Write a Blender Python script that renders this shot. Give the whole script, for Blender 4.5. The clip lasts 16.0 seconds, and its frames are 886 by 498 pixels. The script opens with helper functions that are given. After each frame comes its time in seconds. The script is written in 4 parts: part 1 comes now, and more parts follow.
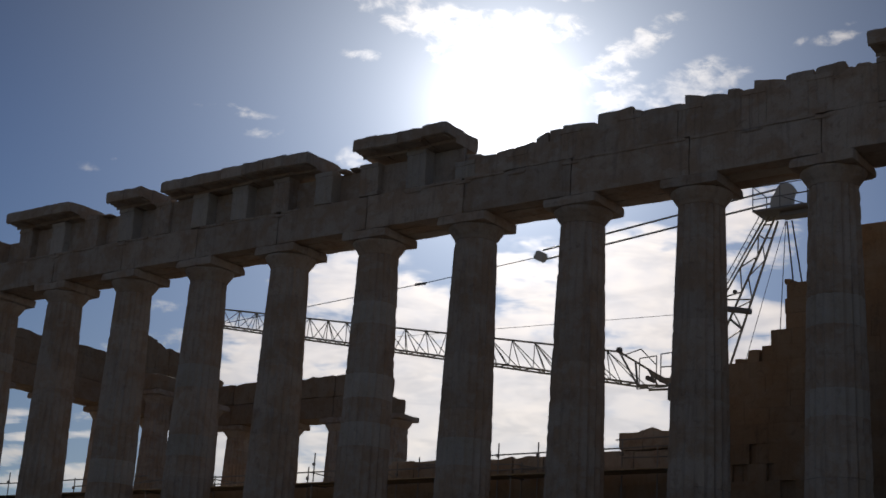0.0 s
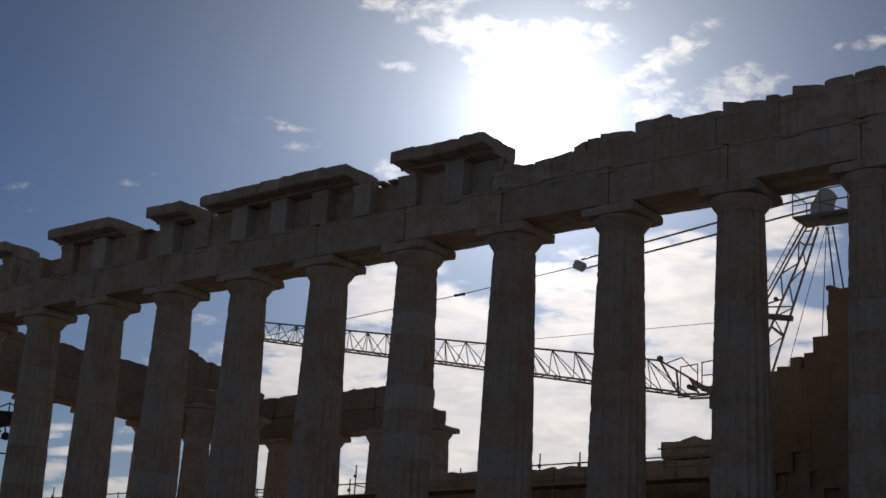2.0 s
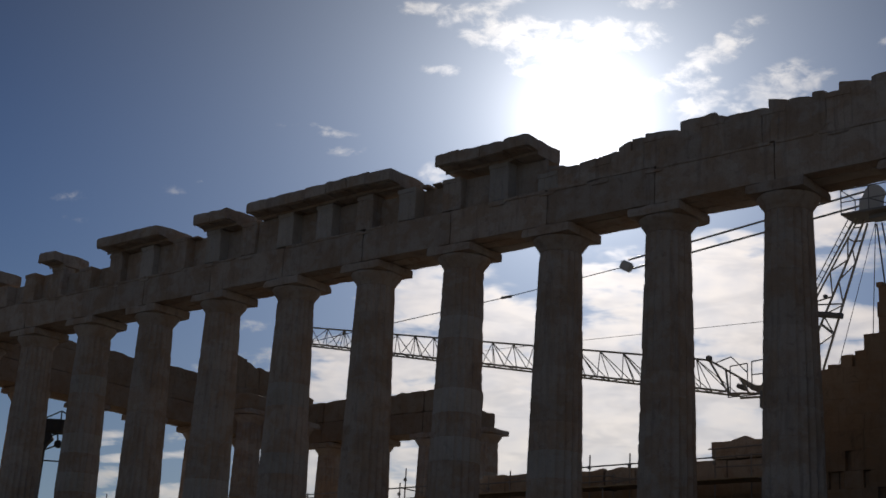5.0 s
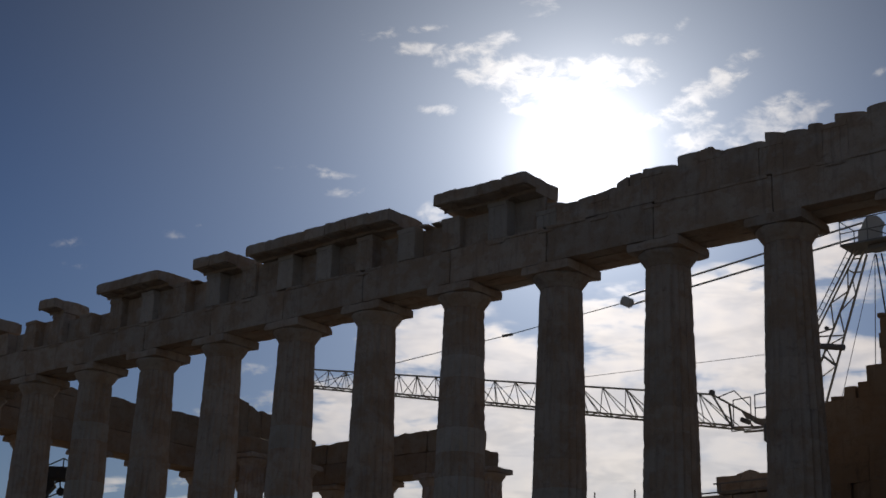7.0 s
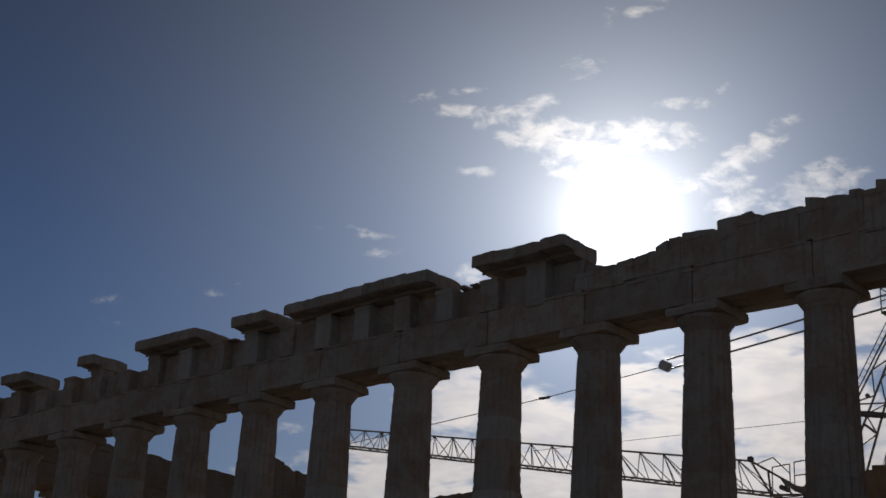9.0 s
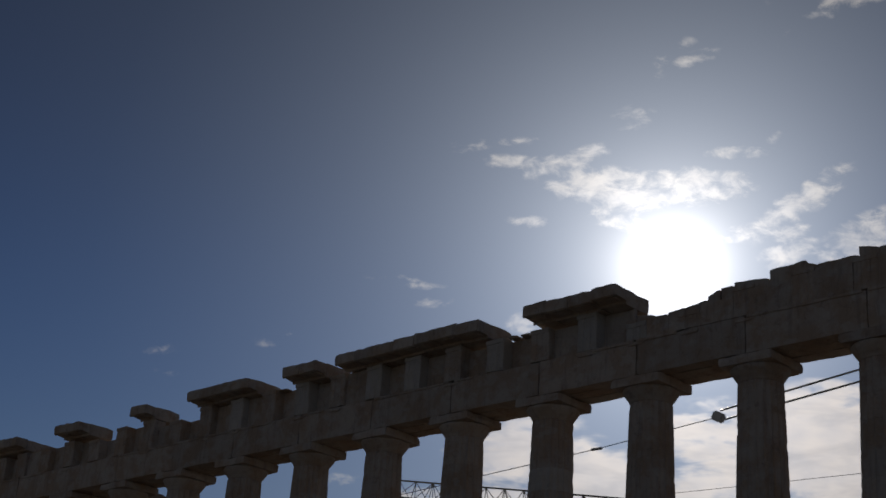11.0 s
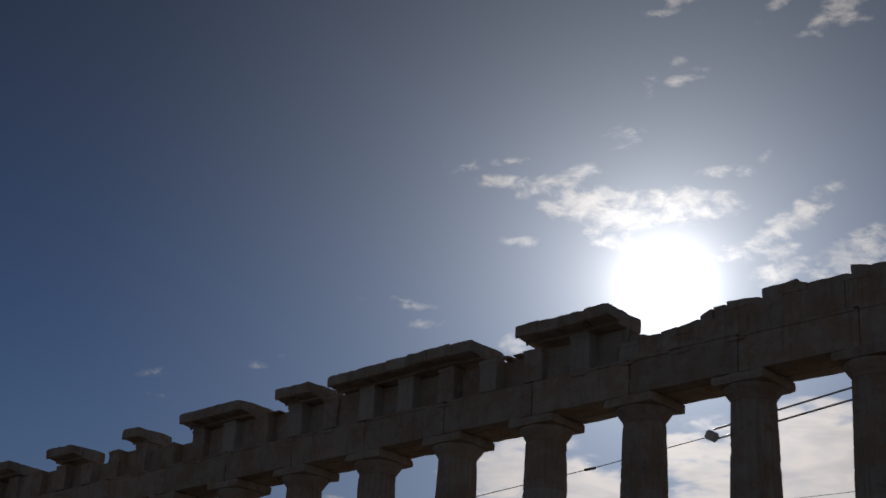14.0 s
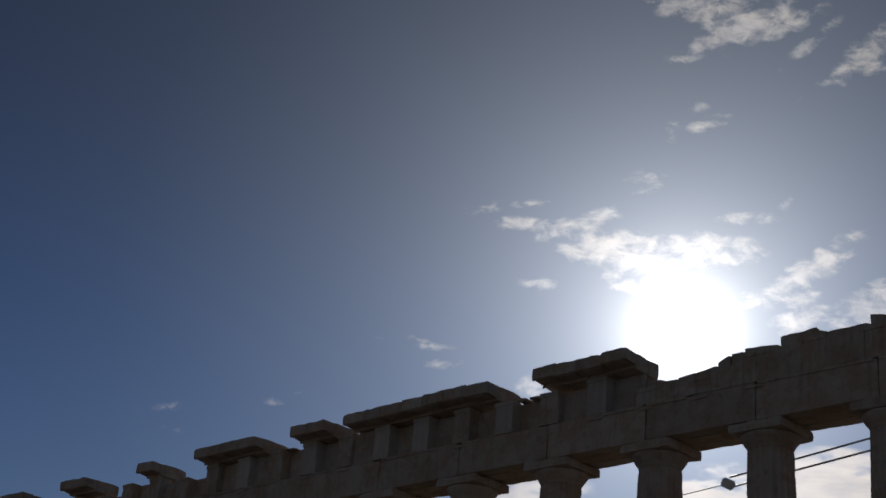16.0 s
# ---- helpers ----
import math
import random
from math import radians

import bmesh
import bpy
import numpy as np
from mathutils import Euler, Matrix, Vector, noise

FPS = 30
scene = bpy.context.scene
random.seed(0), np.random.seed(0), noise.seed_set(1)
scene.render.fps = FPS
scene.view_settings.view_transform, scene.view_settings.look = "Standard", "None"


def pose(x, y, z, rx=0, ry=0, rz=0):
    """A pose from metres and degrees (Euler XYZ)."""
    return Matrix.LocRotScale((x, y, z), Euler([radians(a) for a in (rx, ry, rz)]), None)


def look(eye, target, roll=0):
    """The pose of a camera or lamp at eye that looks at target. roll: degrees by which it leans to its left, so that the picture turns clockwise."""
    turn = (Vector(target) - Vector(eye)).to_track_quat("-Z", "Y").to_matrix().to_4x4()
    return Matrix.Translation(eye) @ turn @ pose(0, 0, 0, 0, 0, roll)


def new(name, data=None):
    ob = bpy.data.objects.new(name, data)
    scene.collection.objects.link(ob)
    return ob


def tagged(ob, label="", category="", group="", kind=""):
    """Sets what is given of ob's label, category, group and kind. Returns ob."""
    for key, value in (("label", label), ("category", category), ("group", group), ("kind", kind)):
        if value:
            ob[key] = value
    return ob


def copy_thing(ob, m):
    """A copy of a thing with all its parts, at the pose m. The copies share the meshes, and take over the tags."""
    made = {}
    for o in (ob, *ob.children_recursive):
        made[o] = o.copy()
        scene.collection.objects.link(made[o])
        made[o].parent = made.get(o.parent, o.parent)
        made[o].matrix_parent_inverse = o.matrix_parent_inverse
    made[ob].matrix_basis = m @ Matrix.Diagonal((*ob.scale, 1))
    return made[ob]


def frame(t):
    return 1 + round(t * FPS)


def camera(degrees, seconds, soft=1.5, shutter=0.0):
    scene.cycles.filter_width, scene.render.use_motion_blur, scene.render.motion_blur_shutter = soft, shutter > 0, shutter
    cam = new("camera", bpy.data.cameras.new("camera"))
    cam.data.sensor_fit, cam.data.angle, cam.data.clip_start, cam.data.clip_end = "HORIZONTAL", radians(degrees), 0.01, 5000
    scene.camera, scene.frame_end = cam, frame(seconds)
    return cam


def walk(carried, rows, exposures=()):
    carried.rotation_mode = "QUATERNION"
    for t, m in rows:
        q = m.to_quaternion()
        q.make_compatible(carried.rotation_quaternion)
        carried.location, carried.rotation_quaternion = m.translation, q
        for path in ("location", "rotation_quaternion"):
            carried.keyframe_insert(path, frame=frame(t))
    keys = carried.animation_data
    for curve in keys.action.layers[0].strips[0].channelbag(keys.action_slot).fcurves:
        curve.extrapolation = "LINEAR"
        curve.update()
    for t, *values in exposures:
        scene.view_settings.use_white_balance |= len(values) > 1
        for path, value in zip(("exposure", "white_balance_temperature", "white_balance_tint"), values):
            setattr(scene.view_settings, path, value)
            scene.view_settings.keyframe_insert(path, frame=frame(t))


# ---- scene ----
EYE = (15.51, -39.63, -5.43)
TURNS = (
    (0, 35.863, 16.887, -3.496),
    (0.5, 36.502, 16.572, -3.527),
    (1, 36.506, 16.542, -3.693),
    (1.5, 37.143, 16.709, -3.287),
    (2, 37.505, 17.206, -3.252),
    (2.5, 37.700, 17.611, -3.179),
    (3, 39.183, 17.015, -2.894),
    (3.5, 39.308, 16.582, -2.663),
    (6, 39.835, 17.890, -2.920),
    (6.5, 39.748, 18.489, -1.835),
    (7, 39.823, 18.723, -1.834),
    (7.5, 39.971, 19.275, -1.819),
    (8, 40.149, 19.344, -2.082),
    (8.5, 41.090, 20.186, -2.561),
    (9, 40.970, 21.049, -3.007),
    (11.5, 43.131, 22.938, -3.766),
    (12, 43.085, 22.799, -3.894),
    (12.5, 43.343, 23.122, -3.521),
    (13, 43.148, 23.628, -3.661),
    (13.5, 42.606, 23.290, -3.332),
    (14, 42.699, 23.692, -3.197),
    (14.5, 42.605, 24.411, -3.833),
    (15, 42.728, 24.643, -3.988),
    (15.5, 42.906, 25.123, -4.082),
    (16, 42.849, 25.253, -4.646),
)
cam = camera(33.42, 16.0, soft=1.6)
walk(cam, [(t, pose(*EYE, 90 + pitch, roll, yaw)) for t, yaw, pitch, roll in TURNS], ((0.0, -1.46, 6800, 11), (3.5, -1.56, 6800, 11), (7.0, -1.67, 6800, 11), (9.0, -1.81, 6800, 11), (12.0, -2.04, 6800, 11), (14.5, -2.02, 6800, 11), (16.0, -1.84, 6800, 11)))

# ---- light: low winter sun behind the temple, sky with broken cloud ----
SUN = Vector((-0.5265, 0.7594, 0.3820)).normalized()
SUN_EL, SUN_AZ = math.asin(SUN.z), math.atan2(SUN.x, SUN.y)
SKY_STRENGTH, CLOUD_LIGHT, AUREOLE = 0.053, 4.2, 0.013

lamp = bpy.data.lights.new("sun", "SUN")
lamp.energy, lamp.angle, lamp.color = 4.0, radians(0.53), (1.0, 0.93, 0.82)
sun_ob = new("sun", lamp)
sun_ob.matrix_world = look(tuple(SUN * 200), (0, 0, 0))


class Nodes:
    """Short hand for building a node tree."""

    def __init__(self, tree):
        self.tree = tree
        tree.nodes.clear()

    def add(self, kind, **settings):
        n = self.tree.nodes.new(kind)
        for key, value in settings.items():
            setattr(n, key, value)
        return n

    def put(self, socket, value):
        if isinstance(value, bpy.types.NodeSocket):
            self.tree.links.new(value, socket)
        else:
            socket.default_value = value

    def math(self, op, a, b=0.0, c=0.0, clamp=False):
        n = self.add("ShaderNodeMath", operation=op, use_clamp=clamp)
        for i, v in enumerate((a, b, c)):
            self.put(n.inputs[i], v)
        return n.outputs[0]

    def vmath(self, op, a, b=(0, 0, 0)):
        n = self.add("ShaderNodeVectorMath", operation=op)
        self.put(n.inputs[0], a)
        self.put(n.inputs[1], b)
        return n.outputs["Value"] if op in ("DOT_PRODUCT", "LENGTH") else n.outputs[0]

    def noise(self, vec, scale, detail=4.0, rough=0.55, distortion=0.0):
        n = self.add("ShaderNodeTexNoise")
        self.put(n.inputs["Vector"], vec)
        for key, v in (("Scale", scale), ("Detail", detail), ("Roughness", rough), ("Distortion", distortion)):
            n.inputs[key].default_value = v
        return n.outputs["Fac"]

    def ramp(self, fac, lo, hi, a=0.0, b=1.0, smooth=True):
        n = self.add("ShaderNodeMapRange", interpolation_type="SMOOTHSTEP" if smooth else "LINEAR")
        for i, v in enumerate((fac, lo, hi, a, b)):
            self.put(n.inputs[i], v)
        return n.outputs[0]

    def mix(self, fac, a, b, blend="MIX"):
        n = self.add("ShaderNodeMix", data_type="RGBA", blend_type=blend)
        self.put(n.inputs[0], fac)
        self.put(n.inputs[6], a)
        self.put(n.inputs[7], b)
        return n.outputs[2]


# clouds: place on the sky's tangent plane, half width, half height, tilt, thickness
SKY_RIGHT, SKY_UP, SKY_AHEAD = (0.76763, 0.64009, 0.032), (0.1823, -0.26594, 0.9466), (-0.61442, 0.7208, 0.32083)
CLOUDS_BY_SUN = (
    (-0.042, 0.146, 0.0115, 0.0034, 5.0, 0.8),
    (-0.009, 0.149, 0.0115, 0.0027, 3.0, 0.75),
    (-0.011, 0.135, 0.0191, 0.0042, -3.0, 0.85),
    (0.023, 0.136, 0.0237, 0.005, 18.0, 0.95),
    (0.042, 0.119, 0.0268, 0.0107, -8.0, 1.1),
    (0.065, 0.114, 0.023, 0.0115, 5.0, 1.1),
    (0.104, 0.119, 0.023, 0.0092, 0.0, 1.05),
    (0.121, 0.117, 0.0211, 0.0077, 10.0, 1.0),
    (0.056, 0.096, 0.0172, 0.0061, -20.0, 0.8),
)
CLOUDS_EAST_OF_SUN = (
    (0.138, 0.143, 0.0184, 0.0038, 3.0, 0.75),
    (0.159, 0.151, 0.0069, 0.0031, 35.0, 0.5),
    (0.067, 0.168, 0.0115, 0.0046, 12.0, 0.6),
    (0.179, 0.108, 0.0299, 0.0077, 36.0, 1.05),
    (0.142, 0.088, 0.0161, 0.0042, 12.0, 0.75),
    (0.172, 0.088, 0.0107, 0.005, 20.0, 0.8),
    (0.224, 0.086, 0.0276, 0.0107, 24.0, 1.1),
    (0.17, 0.073, 0.0191, 0.0061, 18.0, 1.0),
    (-0.002, 0.094, 0.0115, 0.0034, -3.0, 0.75),
)
CLOUDS_HIGH = (
    (0.108, 0.289, 0.0306, 0.0084, -3.0, 1.0),
    (0.142, 0.277, 0.0325, 0.01, 15.0, 1.05),
    (0.104, 0.263, 0.01, 0.005, 51.0, 0.8),
    (0.096, 0.252, 0.0184, 0.0027, 4.0, 0.75),
    (0.177, 0.263, 0.0199, 0.0038, 41.0, 0.75),
    (0.215, 0.257, 0.0211, 0.0077, 43.0, 0.95),
    (0.218, 0.247, 0.0153, 0.0042, 11.0, 0.8),
    (0.184, 0.233, 0.0153, 0.0034, 33.0, 0.5),
    (0.108, 0.206, 0.013, 0.0042, 19.0, 0.75),
    (0.085, 0.2, 0.0084, 0.005, 51.0, 0.6),
    (0.104, 0.218, 0.0092, 0.0031, 26.0, 0.5),
    (0.067, 0.16, 0.0107, 0.0034, 23.0, 0.55),
)
CLOUDS_SMALL = (
    (-0.155, -0.11, 0.0153, 0.0031, 7.0, 0.85),
    (-0.127, -0.103, 0.0184, 0.0046, 6.0, 0.85),
    (-0.129, -0.081, 0.01, 0.0034, 7.0, 0.8),
    (-0.106, 0.056, 0.0084, 0.0019, -5.0, 0.65),
    (-0.083, 0.054, 0.0084, 0.0019, -9.0, 0.7),
    (-0.074, 0.05, 0.0115, 0.0023, -2.0, 0.75),
    (-0.066, 0.039, 0.0125, 0.0031, -1.0, 0.6),
    (-0.183, 0.01, 0.011, 0.0027, -9.0, 0.42),
    (-0.164, 0.016, 0.0027, 0.0011, 3.0, 0.5),
    (-0.006, 0.025, 0.0084, 0.0061, 13.0, 1.0),
    (0.324, 0.125, 0.0146, 0.0038, 13.0, 0.9),
    (0.293, 0.119, 0.0065, 0.0023, 25.0, 0.7),
    (0.33, 0.134, 0.0057, 0.0015, 11.0, 0.6),
    (-0.255, 0.004, 0.014, 0.0027, 9.0, 0.42),
    (-0.251, -0.011, 0.0085, 0.0022, -7.0, 0.4),
)
CLOUD_BANDS = (
    (-0.011, -0.069, 0.028, 0.012, 3.0, 1.0),
    (-0.223, -0.159, 0.0211, 0.0038, 4.0, 0.85),
    (-0.217, -0.173, 0.0138, 0.0023, 5.0, 0.7),
    (-0.225, -0.186, 0.0172, 0.005, 4.0, 0.8),
    (-0.21, -0.203, 0.0268, 0.0057, 4.0, 0.9),
    (-0.18, -0.157, 0.0153, 0.0038, 6.0, 0.85),
    (-0.181, -0.17, 0.013, 0.0023, 4.0, 0.7),
    (-0.176, -0.199, 0.0211, 0.0069, 4.0, 0.95),
)
CLOUDS_BEHIND = (
    (-0.012, -0.051, 0.032, 0.018, 3.0, 0.9),
    (0.043, -0.08, 0.034, 0.019, -22.0, 1.32),
    (0.119, -0.127, 0.055, 0.051, 2.0, 1.37),
    (0.046, -0.13, 0.046, 0.046, 2.0, 1.32),
    (0.197, -0.062, 0.046, 0.032, -7.0, 1.42),
    (0.127, -0.061, 0.034, 0.025, 3.0, 0.97),
    (0.194, -0.136, 0.055, 0.046, 2.0, 1.32),
    (-0.021, -0.106, 0.037, 0.019, 3.0, 0.95),
    (-0.074, -0.114, 0.03, 0.02, 2.0, 1.0),
)
CLOUDS_HORIZON = (
    (-0.086, -0.178, 0.037, 0.03, 2.0, 0.85),
    (-0.021, -0.176, 0.034, 0.025, 2.0, 0.85),
    (0.273, -0.086, 0.025, 0.019, 3.0, 1.12),
    (0.265, -0.008, 0.025, 0.025, 3.0, 0.82),
    (0.051, -0.169, 0.046, 0.025, 2.0, 1.22),
)


def build_sky():
    world = bpy.data.worlds.new("sky")
    scene.world = world
    world.use_nodes = True
    k = Nodes(world.node_tree)
    way = k.add("ShaderNodeTexCoord").outputs["Generated"]
    sky = k.add("ShaderNodeTexSky", sky_type="NISHITA", sun_disc=False, sun_elevation=SUN_EL, sun_rotation=SUN_AZ,
                altitude=150.0, air_density=1.0, dust_density=0.25, ozone_density=4.0)
    base = k.mix(1.0, sky.outputs[0], (SKY_STRENGTH,) * 3 + (1,), "MULTIPLY")
    base = k.mix(1.0, base, (0.185, 0.385, 0.67, 1), "MULTIPLY")
    # haze low in the sky
    height = k.add("ShaderNodeSeparateXYZ")
    k.put(height.inputs[0], way)
    haze = k.add("ShaderNodeVectorMath", operation="SCALE")
    k.put(haze.inputs[0], base)
    k.put(haze.inputs["Scale"], k.ramp(height.outputs[2], 0.08, 0.58, 3.2, 0.9))
    base = k.mix(k.ramp(height.outputs[2], 0.10, 0.40), k.mix(1.0, haze.outputs[0], (2.35, 1.22, 0.78, 1), "MULTIPLY"), haze.outputs[0])
    # tangent plane coordinates
    ahead = k.math("MAXIMUM", k.vmath("DOT_PRODUCT", way, SKY_AHEAD), 0.05)
    a = k.math("DIVIDE", k.vmath("DOT_PRODUCT", way, SKY_RIGHT), ahead)
    b = k.math("DIVIDE", k.vmath("DOT_PRODUCT", way, SKY_UP), ahead)
    join = k.add("ShaderNodeCombineXYZ")
    k.put(join.inputs[0], a)
    k.put(join.inputs[1], b)
    flat = join.outputs[0]
    front = k.ramp(k.vmath("DOT_PRODUCT", way, SKY_AHEAD), 0.3, 0.6)

    def cover(blobs):
        total = 0.0
        for ca, cb, wa, wb, tilt, thick in blobs:
            m = k.add("ShaderNodeMapping", vector_type="TEXTURE")
            k.put(m.inputs["Vector"], flat)
            m.inputs["Location"].default_value = (ca, cb, 0)
            m.inputs["Rotation"].default_value = (0, 0, radians(tilt))
            m.inputs["Scale"].default_value = (wa * 1.68, wb * 1.68, 1)
            fall = k.math("SUBTRACT", 1.0, k.vmath("LENGTH", m.outputs[0]), clamp=True)
            fall = k.math("MULTIPLY", k.math("POWER", fall, 0.6), thick)
            total = fall if isinstance(total, float) else k.math("MAXIMUM", total, fall)
        return total

    stretch = k.vmath("MULTIPLY", flat, (1.0, 1.7, 1.0))
    puffs = k.noise(stretch, 58.0, 7.0, 0.62, 0.35)
    wisps = k.noise(k.vmath("MULTIPLY", flat, (0.8, 3.2, 1.0)), 17.0, 8.0, 0.6, 0.3)
    over = cover(CLOUDS_BY_SUN + CLOUDS_EAST_OF_SUN + CLOUDS_HIGH + CLOUDS_SMALL)
    high = k.math("ADD", over, k.math("MULTIPLY", k.math("SUBTRACT", puffs, 0.5), 2.9))
    high = k.math("MULTIPLY", k.ramp(high, 0.22, 1.3), k.ramp(over, 0.02, 0.5))
    under = cover(CLOUD_BANDS + CLOUDS_BEHIND + CLOUDS_HORIZON)
    low = k.math("ADD", under, k.math("MULTIPLY", k.math("SUBTRACT", wisps, 0.5), 2.9))
    low = k.math("ADD", low, k.math("MULTIPLY", k.math("SUBTRACT", puffs, 0.5), 1.0))
    low = k.math("MULTIPLY", k.ramp(low, 0.12, 0.85), k.ramp(under, 0.0, 0.3))
    # broken cloud added out of view, as neutral fill light for the shaded stone
    around = k.math("MULTIPLY", k.ramp(k.noise(way, 3.2, 7.0, 0.6), 0.47, 0.65), k.math("SUBTRACT", 1.0, front))
    dense = k.math("MAXIMUM", k.math("MULTIPLY", k.math("MAXIMUM", high, low), front), k.math("MULTIPLY", around, 0.5), clamp=True)
    # light scattered forward round the sun
    c = k.vmath("DOT_PRODUCT", way, tuple(SUN))
    off = k.math("MULTIPLY", k.math("SUBTRACT", 1.0, c), 2.0)
    glow = k.math("DIVIDE", AUREOLE, k.math("POWER", k.math("ADD", off, 0.00001), 0.8))
    glow = k.math("MINIMUM", k.math("MAXIMUM", k.math("SUBTRACT", glow, 0.06), 0.0), 60.0)
    wide = k.math("DIVIDE", 1.6, k.math("ADD", 1.0, k.math("MULTIPLY", off, 72.0)))
    streaks = k.noise(k.vmath("MULTIPLY", flat, (1.0, 3.6, 1.0)), 21.0, 7.0, 0.62, 0.6)
    lift = k.math("ADD", k.math("MULTIPLY", k.ramp(low, 0.0, 0.5, 0.24, 0.365), k.ramp(streaks, 0.32, 0.62, 0.70, 1.04)), k.math("MULTIPLY", k.math("ADD", glow, wide), 0.24))
    body = k.ramp(k.noise(stretch, 26.0, 6.0, 0.6), 0.3, 0.7)
    tone = k.mix(body, (0.80, 0.78, 0.77, 1), (1.0, 0.94, 0.86, 1))
    tone = k.mix(low, tone, (1.0, 0.935, 0.855, 1), "MULTIPLY")
    lit = k.math("MULTIPLY", lift, CLOUD_LIGHT)
    up = k.add("ShaderNodeVectorMath", operation="SCALE")
    k.put(up.inputs[0], tone)
    k.put(up.inputs["Scale"], lit)
    sky_glow = k.add("ShaderNodeVectorMath", operation="SCALE")
    sky_glow.inputs[0].default_value = (1.0, 0.99, 0.97)
    k.put(sky_glow.inputs["Scale"], glow)
    wide_glow = k.add("ShaderNodeVectorMath", operation="SCALE")
    wide_glow.inputs[0].default_value = (0.82, 0.955, 1.15)
    k.put(wide_glow.inputs["Scale"], wide)
    clear = k.mix(1.0, k.mix(1.0, base, sky_glow.outputs[0], "ADD"), wide_glow.outputs[0], "ADD")
    lit_cloud = k.mix(0.55, up.outputs[0], clear, "ADD")
    colour = k.mix(k.math("MULTIPLY", dense, 0.93), clear, lit_cloud)
    bg = k.add("ShaderNodeBackground")
    k.put(bg.inputs[0], colour)
    bg.inputs[1].default_value = 1.0
    k.put(k.add("ShaderNodeOutputWorld").inputs[0], bg.outputs[0])


build_sky()


# ---- materials ----
def stone(name, pale, honey, dark, grain=9.0, streak=True, bump=0.35, spread=0.3, patchy=0.36):
    """Weathered stone: pale body, honey patina, dark crust; each block a little different."""
    mat = bpy.data.materials.new(name)
    mat.use_nodes = True
    k = Nodes(mat.node_tree)
    p = k.add("ShaderNodeNewGeometry").outputs["Position"]
    rnd = k.add("ShaderNodeObjectInfo").outputs["Random"]
    broad = k.noise(p, 0.9, 5.0, 0.6, 0.4)
    mid = k.noise(p, 3.4, 6.0, 0.65, 0.8)
    fine = k.noise(p, grain * 3.0, 6.0, 0.7)
    tall = k.noise(k.vmath("MULTIPLY", p, (5.0, 5.0, 0.55)), 1.0, 6.0, 0.65, 0.3)
    col = k.mix(k.ramp(broad, 0.38, 0.62), (*pale, 1), (*honey, 1))
    col = k.mix(k.math("MULTIPLY", k.ramp(mid, 0.52, 0.74), 0.55), col, (*dark, 1))
    patch = k.math("MULTIPLY", k.ramp(k.noise(k.vmath("MULTIPLY", p, (1.0, 1.0, 1.5)), 1.5, 3.0, 0.5, 0.3), 0.55, 0.63), patchy)
    col = k.mix(patch, col, k.mix(0.5, (*pale, 1), (0.52, 0.50, 0.47, 1)))
    if streak:
        col = k.mix(k.math("MULTIPLY", k.ramp(tall, 0.5, 0.7), 0.38), col, (*dark, 1))
    value = k.math("ADD", 1.0 - spread / 2, k.math("MULTIPLY", rnd, spread))
    value = k.math("MULTIPLY", value, k.ramp(fine, 0.25, 0.75, 0.86, 1.1, False))
    tint = k.add("ShaderNodeVectorMath", operation="SCALE")
    k.put(tint.inputs[0], col)
    k.put(tint.inputs["Scale"], value)
    shader = k.add("ShaderNodeBsdfPrincipled")
    k.put(shader.inputs["Base Color"], tint.outputs[0])
    k.put(shader.inputs["Roughness"], k.ramp(mid, 0.3, 0.7, 0.72, 0.95, False))
    shader.inputs["Specular IOR Level"].default_value = 0.3
    rise = k.math("ADD", k.math("MULTIPLY", mid, 0.7), k.math("MULTIPLY", fine, 0.3))
    bumped = k.add("ShaderNodeBump")
    bumped.inputs["Strength"].default_value = bump
    bumped.inputs["Distance"].default_value = 0.06
    k.put(bumped.inputs["Height"], rise)
    k.put(shader.inputs["Normal"], bumped.outputs[0])
    k.put(k.add("ShaderNodeOutputMaterial").inputs[0], shader.outputs[0])
    return mat


def metal(name, colour, rough=0.5, metallic=0.6, rust=0.4):
    mat = bpy.data.materials.new(name)
    mat.use_nodes = True
    k = Nodes(mat.node_tree)
    coord = k.add("ShaderNodeTexCoord").outputs["Object"]
    spots = k.noise(coord, 2.5, 6.0, 0.65, 0.5)
    fine = k.noise(coord, 30.0, 4.0, 0.6)
    rusty = k.math("MULTIPLY", k.ramp(spots, 0.55, 0.7), rust)
    shader = k.add("ShaderNodeBsdfPrincipled")
    col = k.mix(rusty, (*colour, 1), (0.16, 0.075, 0.035, 1))
    k.put(shader.inputs["Base Color"], col)
    k.put(shader.inputs["Roughness"], k.ramp(fine, 0.3, 0.7, rough - 0.1, rough + 0.15, False))
    shader.inputs["Metallic"].default_value = metallic
    k.put(k.add("ShaderNodeOutputMaterial").inputs[0], shader.outputs[0])
    return mat


